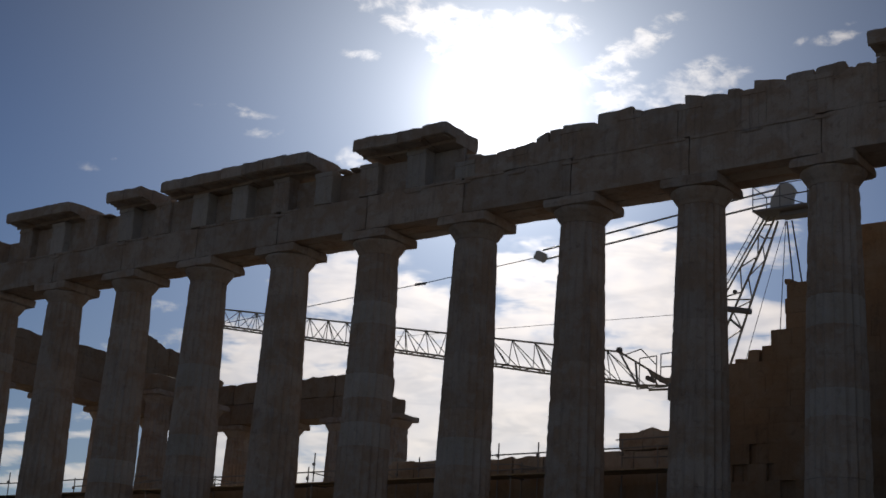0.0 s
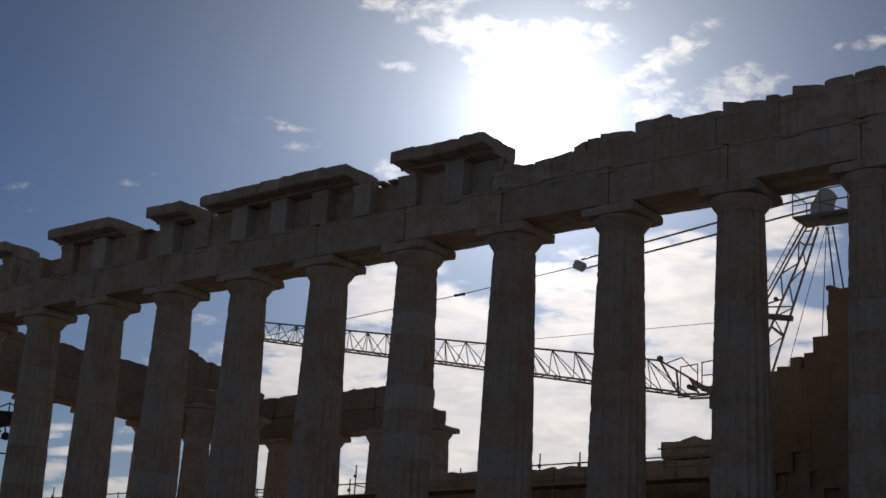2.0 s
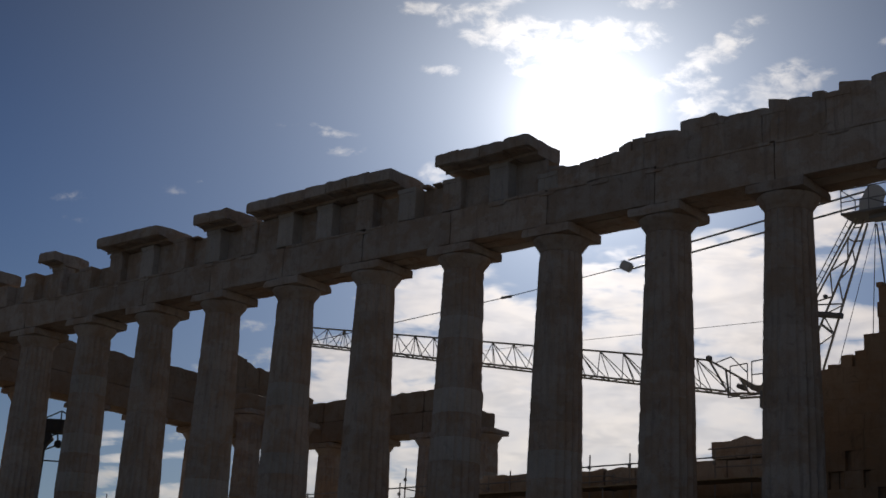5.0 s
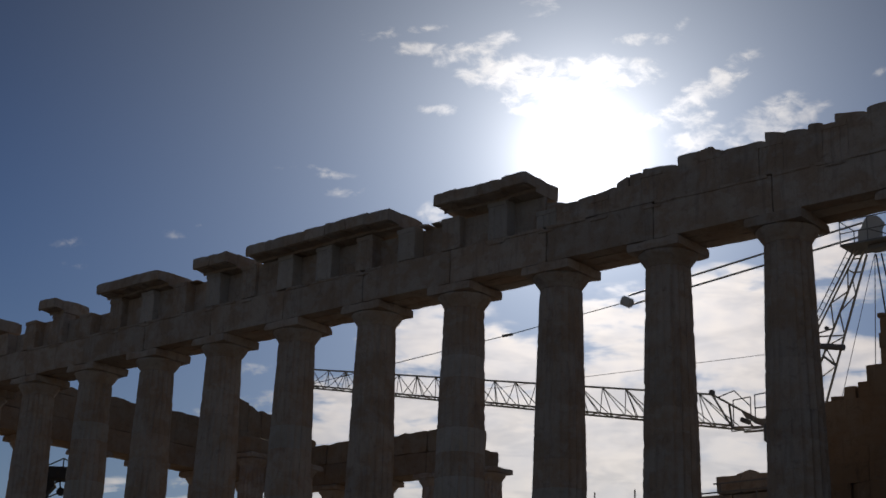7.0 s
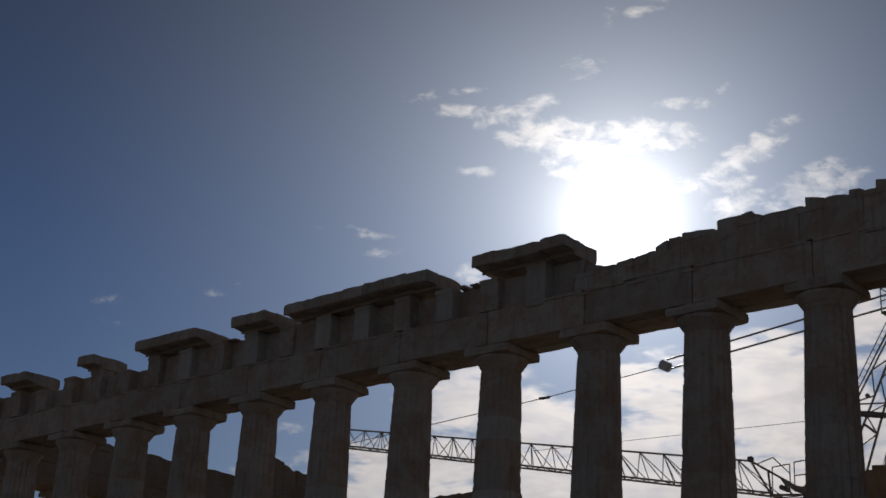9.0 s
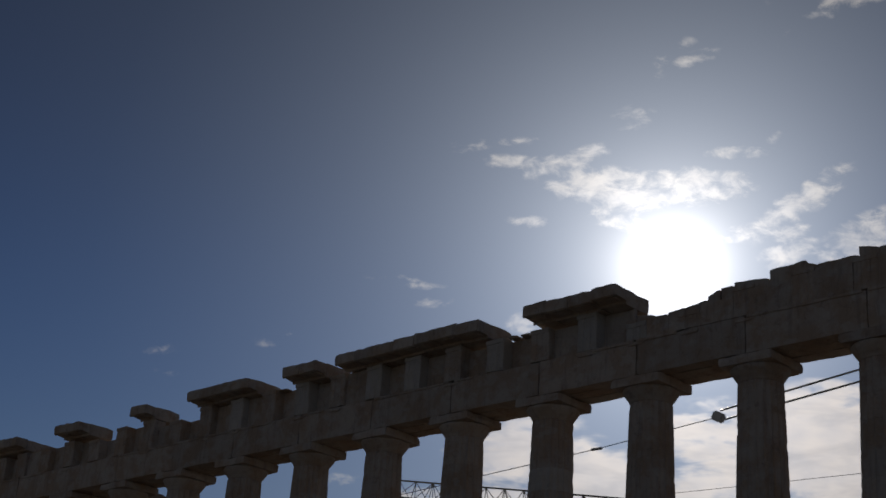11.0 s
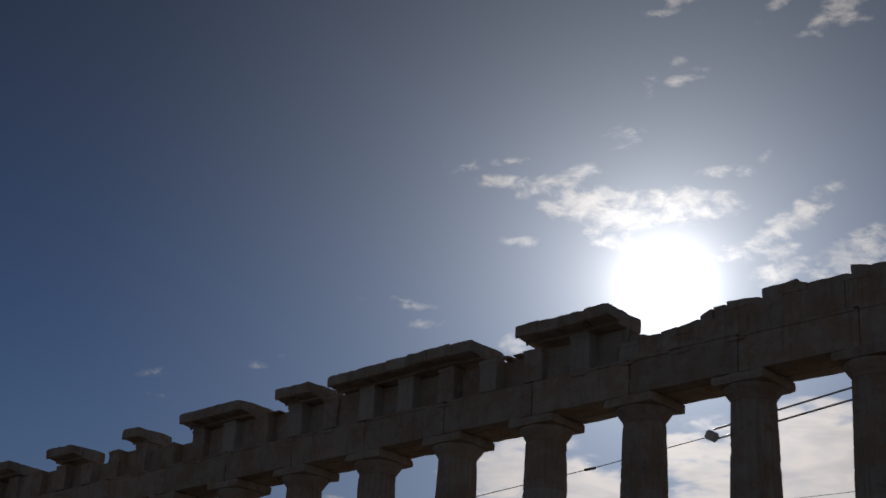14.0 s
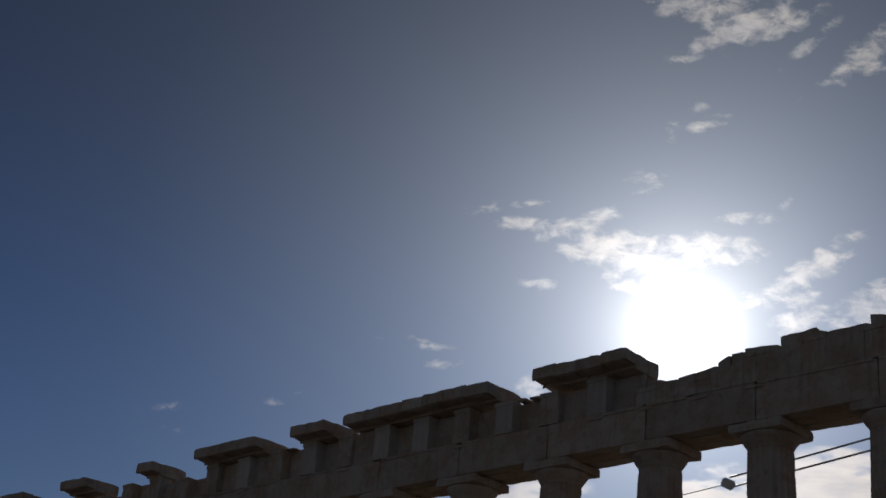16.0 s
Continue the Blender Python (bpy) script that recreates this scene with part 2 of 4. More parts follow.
MARBLE = stone("aged_marble", (0.46, 0.39, 0.33), (0.41, 0.305, 0.225), (0.22, 0.17, 0.145), spread=0.15)
MARBLE_BROAD = stone("entablature_marble", (0.45, 0.38, 0.32), (0.39, 0.29, 0.215), (0.19, 0.148, 0.125), grain=7.0, spread=0.2)
MARBLE_WARM = stone("honey_marble", (0.33, 0.25, 0.18), (0.30, 0.20, 0.125), (0.15, 0.11, 0.08), grain=7.0, spread=0.16, patchy=0.1)
MARBLE_NEW = stone("fresh_marble", (0.48, 0.435, 0.39), (0.44, 0.385, 0.325), (0.29, 0.25, 0.22), streak=False, spread=0.2)
# for the unseen platform, kept dark to weaken the bounce onto the soffits
DARK_STEPS = stone("dark_step_marble", (0.27, 0.23, 0.185), (0.23, 0.185, 0.14), (0.12, 0.10, 0.08), grain=4.0, streak=False, spread=0.1)
HOUSING = metal("pale_grey_paint", (0.52, 0.52, 0.50), 0.5, 0.0, 0.25)
ROCK = stone("limestone_ground", (0.33, 0.285, 0.225), (0.28, 0.225, 0.165), (0.15, 0.125, 0.10), grain=2.0, streak=False, bump=0.8, spread=0.0)
STEEL = metal("grey_painted_steel", (0.20, 0.20, 0.20), 0.55, 0.2, 0.5)
YELLOW = metal("faded_crane_paint", (0.36, 0.34, 0.29), 0.5, 0.1, 0.5)
GALVANISED = metal("galvanised_tube", (0.30, 0.29, 0.28), 0.45, 0.7, 0.3)
# near-black, so that the far crane's sunlit side still comes out dark
DARK_STEEL = metal("dark_matt_steel", (0.035, 0.035, 0.035), 0.85, 0.0, 0.2)
ROPE = metal("wire_rope", (0.10, 0.10, 0.10), 0.6, 0.5, 0.2)
BOARD = stone("timber_board", (0.46, 0.38, 0.27), (0.40, 0.31, 0.20), (0.25, 0.18, 0.11), streak=True, spread=0.2)


# ---- building blocks ----
def thing(name, place=(0, 0, 0), label="", category="", group="", kind=""):
    ob = new(name)
    ob.location = place
    ob.empty_display_size = 0.3
    return tagged(ob, label, category, group, kind)


def part(name, bm, material, parent, label="", smooth=False):
    """Links a bmesh as one mesh object under a thing or a part."""
    me = bpy.data.meshes.new(name)
    bm.to_mesh(me)
    bm.free()
    me.materials.append(material)
    for f in me.polygons:
        f.use_smooth = smooth
    return linked(name, me, parent, label)


def linked(name, me, parent, label="", place=None):
    ob = new(name, me)
    ob.parent = parent
    if place is not None:
        ob.location = place
    return tagged(ob, label) if label else ob


def n3(x, y, z):
    return noise.noise(Vector((x, y, z)))


def worn(x0, x1, y0, y1, z0, z1, seed=0.0, step=0.35, edge=0.05, face=0.012, top=0.0, bm=None, sides=0.0):
    """A squared stone with worn arrises. top, sides: how far the top or the two ends are broken away."""
    bm = bm or bmesh.new()
    size = (x1 - x0, y1 - y0, z1 - z0)
    n = [max(2, min(24, round(s / step))) for s in size]
    low = (x0, y0, z0)
    made = {}

    def vert(i, j, k):
        key = (i, j, k)
        if key in made:
            return made[key]
        idx = (i, j, k)
        p = [low[a] + size[a] * idx[a] / n[a] for a in range(3)]
        ends = [-1 if idx[a] == 0 else (1 if idx[a] == n[a] else 0) for a in range(3)]
        count = sum(1 for e in ends if e)
        w = n3(p[0] * 1.7 + seed, p[1] * 1.7 - seed, p[2] * 1.7 + 3 * seed)
        w2 = n3(p[0] * 0.6 + 5 * seed, p[1] * 0.6 + seed, p[2] * 0.6 - seed)
        amount = face * (0.6 + w) if count == 1 else edge * max(0.12, 0.45 + 0.8 * w + 0.5 * w2)
        out = list(p)
        for a in range(3):
            if ends[a]:
                out[a] -= ends[a] * amount * (1.5 if count == 3 else 1.0)
        if ends[2] == 1 and top:
            out[2] -= top * max(0.0, 0.35 + 0.9 * w2 + 0.5 * w)
        if ends[0] and sides:
            out[0] -= ends[0] * sides * max(0.0, 0.3 + w + 0.4 * w2)
        made[key] = bm.verts.new(out)
        return made[key]

    for a in range(3):
        b, c = (a + 1) % 3, (a + 2) % 3
        for side in (0, n[a]):
            for i in range(n[b]):
                for j in range(n[c]):
                    quad = []
                    for di, dj in ((0, 0), (1, 0), (1, 1), (0, 1)):
                        idx = [0, 0, 0]
                        idx[a], idx[b], idx[c] = side, i + di, j + dj
                        quad.append(vert(*idx))
                    bm.faces.new(quad if side else quad[::-1])
    return bm


def tube(bm, p, q, r=0.03, n=6):
    """A closed round bar from p to q."""
    p, q = Vector(p), Vector(q)
    d = (q - p).normalized()
    u = d.orthogonal().normalized()
    v = d.cross(u)
    rings = [[bm.verts.new(c + r * (math.cos(2 * math.pi * i / n) * u + math.sin(2 * math.pi * i / n) * v)) for i in range(n)] for c in (p, q)]
    for i in range(n):
        bm.faces.new((rings[0][i], rings[0][(i + 1) % n], rings[1][(i + 1) % n], rings[1][i]))
    bm.faces.new(rings[0][::-1])
    bm.faces.new(rings[1])
    return bm


def bars(*pairs, r=0.03, n=6):
    bm = bmesh.new()
    for p, q in pairs:
        tube(bm, p, q, r, n)
    return bm


def box(x0, x1, y0, y1, z0, z1, bevel=0.02):
    bm = bmesh.new()
    bmesh.ops.create_cube(bm, size=1.0, matrix=Matrix.LocRotScale(((x0 + x1) / 2, (y0 + y1) / 2, (z0 + z1) / 2), None, (x1 - x0, y1 - y0, z1 - z0)))
    if bevel:
        bmesh.ops.bevel(bm, geom=bm.edges[:], offset=bevel, segments=1, affect="EDGES")
    return bm


# ---- plan of the temple: z = 0 is the top step; x along the north side, y to the south ----
BAY, SOUTH, EAST = 4.29, 28.85, -55.3
H_COL, H_ARCH, H_FRIEZE, H_TOP = 10.43, 11.72, 13.10, 13.68
NORTH_X = [BAY, 0.0] + [-BAY * i for i in range(1, 13)] + [EAST]
EAST_Y = [3.75, 8.04, 12.33, 16.62, 20.91, 25.12]
SOUTH_X = [EAST, -BAY * 12, -BAY * 11, -BAY * 10, -BAY * 9]


def build_ground():
    """The rock of the hill: level round the steps, falling away on the north side, then flat to the horizon."""
    lines = [0.0]
    step = 3.0
    while lines[-1] < 2800:
        lines.append(lines[-1] + step)
        step *= 1.0 if lines[-1] < 75 else 1.35
    axis = sorted({-v for v in lines} | set(lines))
    xs, ys = [v - 22 for v in axis], [v for v in axis]
    verts, faces = [], []
    for y in ys:
        for x in xs:
            d = max(EAST - 4 - x, x - 17, -4 - y, y - (SOUTH + 4), 0)
            fall = min(1.0, d / 33.0)
            fall = fall * fall * (3 - 2 * fall)
            rough = 0.0 if d == 0 else 0.25 * n3(x * 0.13, y * 0.13, 0) + 0.1 * n3(x * 0.45, y * 0.45, 4)
            verts.append((x, y, -1.72 - 5.25 * fall + rough * min(1, d / 6)))
    w = len(xs)
    for j in range(len(ys) - 1):
        for i in range(w - 1):
            faces.append((j * w + i, j * w + i + 1, (j + 1) * w + i + 1, (j + 1) * w + i))
    me = bpy.data.meshes.new("ground")
    me.from_pydata(verts, [], faces)
    me.materials.append(ROCK)
    for f in me.polygons:
        f.use_smooth = True
    tagged(new("ground", me), "bare pale limestone rock and dry earth of the hilltop", "ground", kind="structure")


def build_steps():
    base = thing("platform", (0, 0, 0), "stepped marble temple platform with worn edges", "platform", kind="structure")
    for i in range(3):
        out, top = 1.0 + 0.72 * i, -0.56 * i - (0.004 if i == 0 else 0)
        bm = worn(EAST - out, BAY * 3 + out, -out, SOUTH + out, top - 0.56, top, seed=7.0 + i, step=3.0, edge=0.06)
        part("step", bm, DARK_STEPS, base)


# ---- columns ----
def shaft_radius(z):
    f = z / 9.6
    return 0.95 - 0.21 * f + 0.017 * math.sin(math.pi * f)


def drum_mesh(z0, z1, seed):
    """One fluted drum with its arrises chipped, seams slightly open."""
    bm = bmesh.new()
    flutes, per = 20, 4
    levels = [z0 + 0.0015, z0 + 0.03] + [z0 + (z1 - z0) * f for f in (0.2, 0.35, 0.5, 0.65, 0.8)] + [z1 - 0.03, z1 - 0.0015]
    rings = []
    for li, z in enumerate(levels):
        ring = []
        for i in range(flutes * per):
            a = 2 * math.pi * i / (flutes * per)
            u = (i % per) / per
            r = shaft_radius(z)
            hollow = 0.092 * r / 0.95 * math.sin(math.pi * u)
            chip = max(0.0, n3(math.cos(a) * 7.0 + seed, math.sin(a) * 7.0, z * 4.6 + seed) - 0.2)
            loss = chip * (0.085 if u == 0 else 0.015)
            broken = max(0.0, n3(math.cos(a) * 1.8 - seed, math.sin(a) * 1.8 + seed, z * 1.5) - 0.46) * 0.07
            if li in (0, len(levels) - 1):
                loss += 0.003 + 0.03 * max(0.0, n3(math.cos(a) * 2 + seed, math.sin(a) * 2 + z * 3, 1.5))
            r -= max(hollow, 0) + loss + broken
            ring.append(bm.verts.new((r * math.cos(a), r * math.sin(a), z)))
        rings.append(ring)
    n = flutes * per
    for lo, hi in zip(rings, rings[1:]):
        for i in range(n):
            bm.faces.new((lo[i], lo[(i + 1) % n], hi[(i + 1) % n], hi[i]))
    bm.faces.new(rings[0][::-1])
    bm.faces.new(rings[-1])
    return bm


def echinus_mesh(seed):
    bm = bmesh.new()
    profile = [(0.715, 9.60), (0.735, 9.64), (0.742, 9.70), (0.765, 9.715), (0.765, 9.735), (0.785, 9.745), (0.83, 9.81), (0.90, 9.91), (0.955, 10.0), (0.975, 10.05), (0.955, 10.082)]
    n = 48
    rings = []
    for r, z in profile:
        ring = []
        for i in range(n):
            a = 2 * math.pi * i / n
            chip = max(0.0, n3(math.cos(a) * 1.5 + seed, math.sin(a) * 1.5 - seed, z * 1.5) - 0.25) * 0.25
            rr = r - (chip if z > 9.76 else chip * 0.3)
            ring.append(bm.verts.new((rr * math.cos(a), rr * math.sin(a), z)))
        rings.append(ring)
    for lo, hi in zip(rings, rings[1:]):
        for i in range(n):
            bm.faces.new((lo[i], lo[(i + 1) % n], hi[(i + 1) % n], hi[i]))
    bm.faces.new(rings[0][::-1])
    bm.faces.new(rings[-1])
    return bm


def build_column(seed, label, group):
    rng = random.Random(seed)
    col = thing("column", (0, 0, 0), label, "column", group)
    joints = [0.0]
    while joints[-1] < 9.0:
        joints.append(joints[-1] + rng.uniform(0.78, 0.96))
    joints[-1] = 9.6
    for z0, z1 in zip(joints, joints[1:]):
        new_stone = rng.random() < 0.09
        ob = part("drum", drum_mesh(z0, z1, seed * 3.7), MARBLE_NEW if new_stone else MARBLE, col, "replacement drum of paler marble" if new_stone else "")
        ob.location = (rng.uniform(-0.006, 0.006), rng.uniform(-0.006, 0.006), 0)
    part("echinus", echinus_mesh(seed * 1.3), MARBLE, col, smooth=True)
    part("abacus", worn(-1.0, 1.0, -1.0, 1.0, 10.086, H_COL - 0.004, seed * 2.1, 0.2, 0.05, sides=0.03), MARBLE_BROAD, col)
    return col


def build_columns():
    label = "weathered fluted marble Doric column with worn capital"
    masters = [build_column(s, label, "temple columns") for s in (1, 2, 3, 4, 5)]
    spots = [(x, 0.0) for x in NORTH_X] + [(EAST, y) for y in EAST_Y] + [(x, SOUTH) for x in SOUTH_X] + [(PORCH_X, y) for y in PORCH_Y]
    for i, (x, y) in enumerate(spots):
        m = pose(x, y, PORCH_Z if x == PORCH_X else 0, 0, 0, 90 * ((i * 7) % 4))
        if i < len(masters):
            masters[i].matrix_basis = m
        else:
            copy_thing(masters[(i * 3) % len(masters)], m)


# ---- entablature ----
def triglyph_mesh(seed, height):
    """Three upright bands with grooves between, under a flat head band."""
    bm = bmesh.new()
    w, d = 0.42, 0.035
    front = [(-w, d), (-w + 0.07, 0), (-w + 0.20, 0), (-w + 0.27, d), (-w + 0.34, 0), (w - 0.34, 0), (w - 0.27, d), (w - 0.20, 0), (w - 0.07, 0), (w, d)]
    back = [(w, 0.66), (-w, 0.66)]
    head = height - 0.17
    levels = [0.0, 0.25 * head, 0.5 * head, 0.75 * head, head, head + 0.01, height]
    rings = []
    for li, z in enumerate(levels):
        ring = []
        for x, y in front + back:
            yy = y
            if li >= 5 and y < 0.2:
                yy = -0.02
            if y < 0.2:
                yy += 0.10 * max(0.0, n3(x * 2.5 + seed, z * 1.8, seed) - 0.1)
            ring.append(bm.verts.new((x + 0.02 * n3(x + seed, z * 2, 2.0), yy, z)))
        rings.append(ring)
    n = len(rings[0])
    for lo, hi in zip(rings, rings[1:]):
        for i in range(n):
            bm.faces.new((lo[i], lo[(i + 1) % n], hi[(i + 1) % n], hi[i]))
    bm.faces.new(rings[0][::-1])
    bm.faces.new(rings[-1])
    bmesh.ops.recalc_face_normals(bm, faces=bm.faces[:])
    return bm


def metope_mesh(seed, wide, height):
    """A panel whose carving is worn to lumps."""
    bm = bmesh.new()
    nx, nz = 14, 14
    grid = []
    for k in range(nz + 1):
        row = []
        for i in range(nx + 1):
            x, z = -wide / 2 + wide * i / nx, height * k / nz
            inner = min(1.0, 4 * min(i, nx - i) / nx, 4 * min(k, nz - k) / nz)
            lump = 0.16 * max(0.0, n3(x * 2.3 + seed, z * 2.0 - seed, seed)) * inner + 0.015 * n3(x * 8, z * 8, seed)
            row.append(bm.verts.new((x, -lump, z)))
        grid.append(row)
    back = [bm.verts.new(p) for p in ((-wide / 2, 0.14, 0), (wide / 2, 0.14, 0), (wide / 2, 0.14, height), (-wide / 2, 0.14, height))]
    for k in range(nz):
        for i in range(nx):
            bm.faces.new((grid[k][i], grid[k][i + 1], grid[k + 1][i + 1], grid[k + 1][i]))
    bm.faces.new([*grid[0][::-1], back[0], back[1]])
    bm.faces.new([*grid[-1], back[2], back[3]])
    bm.faces.new([*[r[0] for r in grid], back[3], back[0]])
    bm.faces.new([*[r[-1] for r in grid][::-1], back[1], back[2]])
    bm.faces.new(back[::-1])
    return bm


def regula_mesh(seed):
    """What is left of the strip under a triglyph: a short worn lump."""
    return worn(-0.40, 0.40, 0.0, 0.05, -0.10, 0.0, seed, 0.1, 0.02, 0.006, sides=0.28)


def cornice_mesh(length, seed, back=0.42):
    """A geison block: tall nose, drip, sloping soffit, bed moulding; worn along its length."""
    bm = bmesh.new()
    profile = [(-1.58, 0.58), (-1.62, 0.47), (-1.60, 0.14), (-1.52, 0.10), (-1.50, 0.16), (-0.98, 0.10), (-0.96, 0.004), (back, 0.004), (back, 0.57)]
    n = max(3, round(length / 0.22))
    rings = []
    for i in range(n + 1):
        x = length * i / n
        ring = []
        for j, (y, z) in enumerate(profile):
            w = n3(x * 1.9 + seed, y * 1.3, z * 2 + seed)
            end = 1.0 if i in (0, n) else 0.4
            dy = 0.09 * max(0.0, w + 0.05) * end if y < -1.2 else 0.0
            dz = -0.075 * max(0.0, n3(x * 3.7 - seed, y, 9.0 + seed) + 0.05) * (1.3 if i in (0, n) else 1.0) if z > 0.4 else 0.0
            dx = 0.05 * n3(y * 2, z * 3, seed) * (1 if i == 0 else -1) if i in (0, n) else 0.0
            ring.append(bm.verts.new((x + dx, y + dy, z + dz)))
        rings.append(ring)
    m = len(profile)
    for a, b in zip(rings, rings[1:]):
        for j in range(m):
            bm.faces.new((a[j], b[j], b[(j + 1) % m], a[(j + 1) % m]))
    bm.faces.new(rings[0])
    bm.faces.new(rings[-1][::-1])
    bmesh.ops.recalc_face_normals(bm, faces=bm.faces)
    return bm


def mutule_mesh(seed):
    return worn(-0.4, 0.4, -1.47, -1.04, 0.075, 0.125, seed, 0.12, 0.02, 0.006, sides=0.12)


# cornice stones that still lie on the north side: from, to
CORNICE = ((1.7, 6.2), (-17.45, -13.3), (-27.4, -19.65), (-30.65, -28.6), (-37.1, -32.93), (-41.4, -40.25), (-47.75, -45.6), (-55.8, -51.2))


# broken stones that crown the frieze where the cornice is gone: from, to, height at either end
CROWN = (
    (-12.8, -11.58, 12.52, 12.43), (-11.57, -10.88, 12.45, 12.53), (-10.87, -10.02, 12.54, 12.63), (-10.01, -9.50, 12.68, 12.88),
    (-9.49, -8.98, 12.90, 12.95), (-8.97, -7.69, 13.04, 12.86), (-7.66, -6.32, 13.22, 13.16), (-6.31, -5.95, 13.06, 12.99),
    (-5.94, -4.52, 12.97, 12.95), (-4.47, -3.80, 13.17, 13.03), (-3.79, -3.03, 13.02, 13.01), (-3.02, -2.52, 13.13, 13.08),
    (-2.51, -2.16, 13.04, 13.06), (-2.14, -1.14, 13.22, 13.04), (-1.12, -0.20, 13.17, 13.19), (-0.18, 0.78, 13.33, 13.21),
    (0.79, 1.02, 13.17, 13.16), (1.03, 1.58, 13.25, 13.12),
)


def frieze_top(x):
    """Height up to which the frieze still stands along the north side."""
    for a, b, left, right in CROWN:
        if a - 0.02 < x < b + 0.02:
            return left + (right - left) * (x - a) / (b - a)
    for west, drop in ((-44.7, -0.12), (-43.4, -0.32), (-39.2, 0.0), (-38.0, -0.32), (-20.0, 0.0), (-16.7, -0.14), (-12.9, 0.0), (1.5, -0.62)):
        if x < west:
            return H_FRIEZE + drop
    return H_FRIEZE + 0.14


def lowest_top(a, b):
    """The lowest of the frieze's tops between two places."""
    return min(H_FRIEZE, *(frieze_top(a + (b - a) * i / 8) for i in range(9)))


def build_north_entablature():
    top = thing("entablature", (0, 0, 0), "ruined marble entablature with triglyph frieze and broken cornice, resting on columns", "entablature")
    edges = [BAY * 1.5] + [x for x in NORTH_X[:-1]] + [EAST - 0.9]
    rng = random.Random(11)
    for i, (b, a) in enumerate(zip(edges, edges[1:])):
        for j, (y0, y1) in enumerate(((-0.90, -0.31), (-0.30, 0.34), (0.35, 1.0))):
            low = H_COL + rng.uniform(0, 0.012)
            part("architrave_block", worn(a + 0.003, b - 0.003, y0, y1, low, H_ARCH - 0.004, 3.1 * i + j, 0.22, 0.036, sides=0.004), MARBLE_NEW if rng.random() < 0.05 else MARBLE_BROAD, top)
        cut = rng.uniform(0.25, 0.75)
        for k, (f0, f1) in enumerate(((0.0, cut), (cut, 1.0))):
            if rng.random() < 0.72:
                t0, t1 = a + (b - a) * f0, a + (b - a) * f1
                part("taenia", worn(t0 + 0.01, t1 - 0.01, -0.935, -0.84, H_ARCH - 0.105, H_ARCH + 0.004, 1.7 * i + 0.9 * k, 0.16, 0.028, 0.006, sides=0.22), MARBLE_BROAD, top)
    # the frieze: one triglyph over each column and one between
    stops = []
    for x, nx in zip(NORTH_X, NORTH_X[1:]):
        stops += [x, (x + nx) / 2]
    stops.append(NORTH_X[-1] - 0.45)
    for i, x in enumerate(stops):
        crowned = -13.0 < x < 1.7
        h = lowest_top(x - 0.45, x + 0.45) - H_ARCH - (0.14 if crowned else 0.004)
        ob = part("triglyph", triglyph_mesh(2.3 * i, h + rng.uniform(-0.03, 0.0)), MARBLE_NEW if i in (8, 9, 11, 13, 14, 16, 18) else MARBLE_BROAD, top)
        ob.location = (x, -0.925 if crowned else -0.955 + rng.uniform(0, 0.03), H_ARCH + 0.004)
        if i % 3 == 0 or rng.random() < 0.2:
            ob = part("regula", regula_mesh(1.3 * i), MARBLE_BROAD, top)
            ob.location = (x, -0.955, H_ARCH - 0.108)
        if i + 1 < len(stops):
            nx = stops[i + 1]
            wide = abs(x - nx) - 0.84 - 0.01
            mx = (x + nx) / 2
            crowned = -13.0 < mx < 1.7
            low = lowest_top(mx - wide / 2, mx + wide / 2)
            back = rng.choice((-0.10, -0.08, -0.05)) if mx > -13 else rng.choice((0.05, 0.22, 0.34, 0.38, 0.38))
            ob = part("metope", metope_mesh(1.9 * i, wide, low - H_ARCH - (0.14 if crowned else rng.uniform(0.0, 0.05))), MARBLE_BROAD, top)
            ob.location = (mx, -0.80 + back, H_ARCH + 0.004)
            part("frieze_backer", worn(nx + 0.008, x - 0.008, -0.27, 0.88, H_ARCH + 0.004, low - 0.03 + rng.uniform(-0.08, 0.0), 4.3 * i, 0.28, 0.08, top=0.14), MARBLE_BROAD, top)
    # worn crowning stones where the cornice is gone, flush with the frieze below
    for i, (a, b, left, right) in enumerate(CROWN):
        base_z = lowest_top(a - 1.0, b + 1.0) - 0.34
        bm = worn(a + 0.002, b - 0.002, -0.91 + rng.uniform(0, 0.02), -0.28, base_z, 13.0, 7.7 * i + 1.1, 0.11, 0.04, 0.012, top=0.065)
        for v in bm.verts:
            f = (v.co.x - a) / (b - a)
            v.co.z = base_z + (v.co.z - base_z) * (left + (right - left) * f - base_z) / (13.0 - base_z)
        part("crown_stone", bm, MARBLE_BROAD, top)
    # small broken stones on the bare frieze between two cornices
    for a, b, high in ((-19.4, -18.9, 0.07), (-18.85, -18.35, 0.13), (-18.3, -17.75, 0.10), (-31.9, -31.2, 0.06)):
        part("broken_stone", worn(a, b, -0.8, -0.2, frieze_top((a + b) / 2) - 0.06, frieze_top((a + b) / 2) + high, 3.3 * a, 0.1, 0.05, 0.02, top=0.05, sides=0.06), MARBLE_BROAD, top)
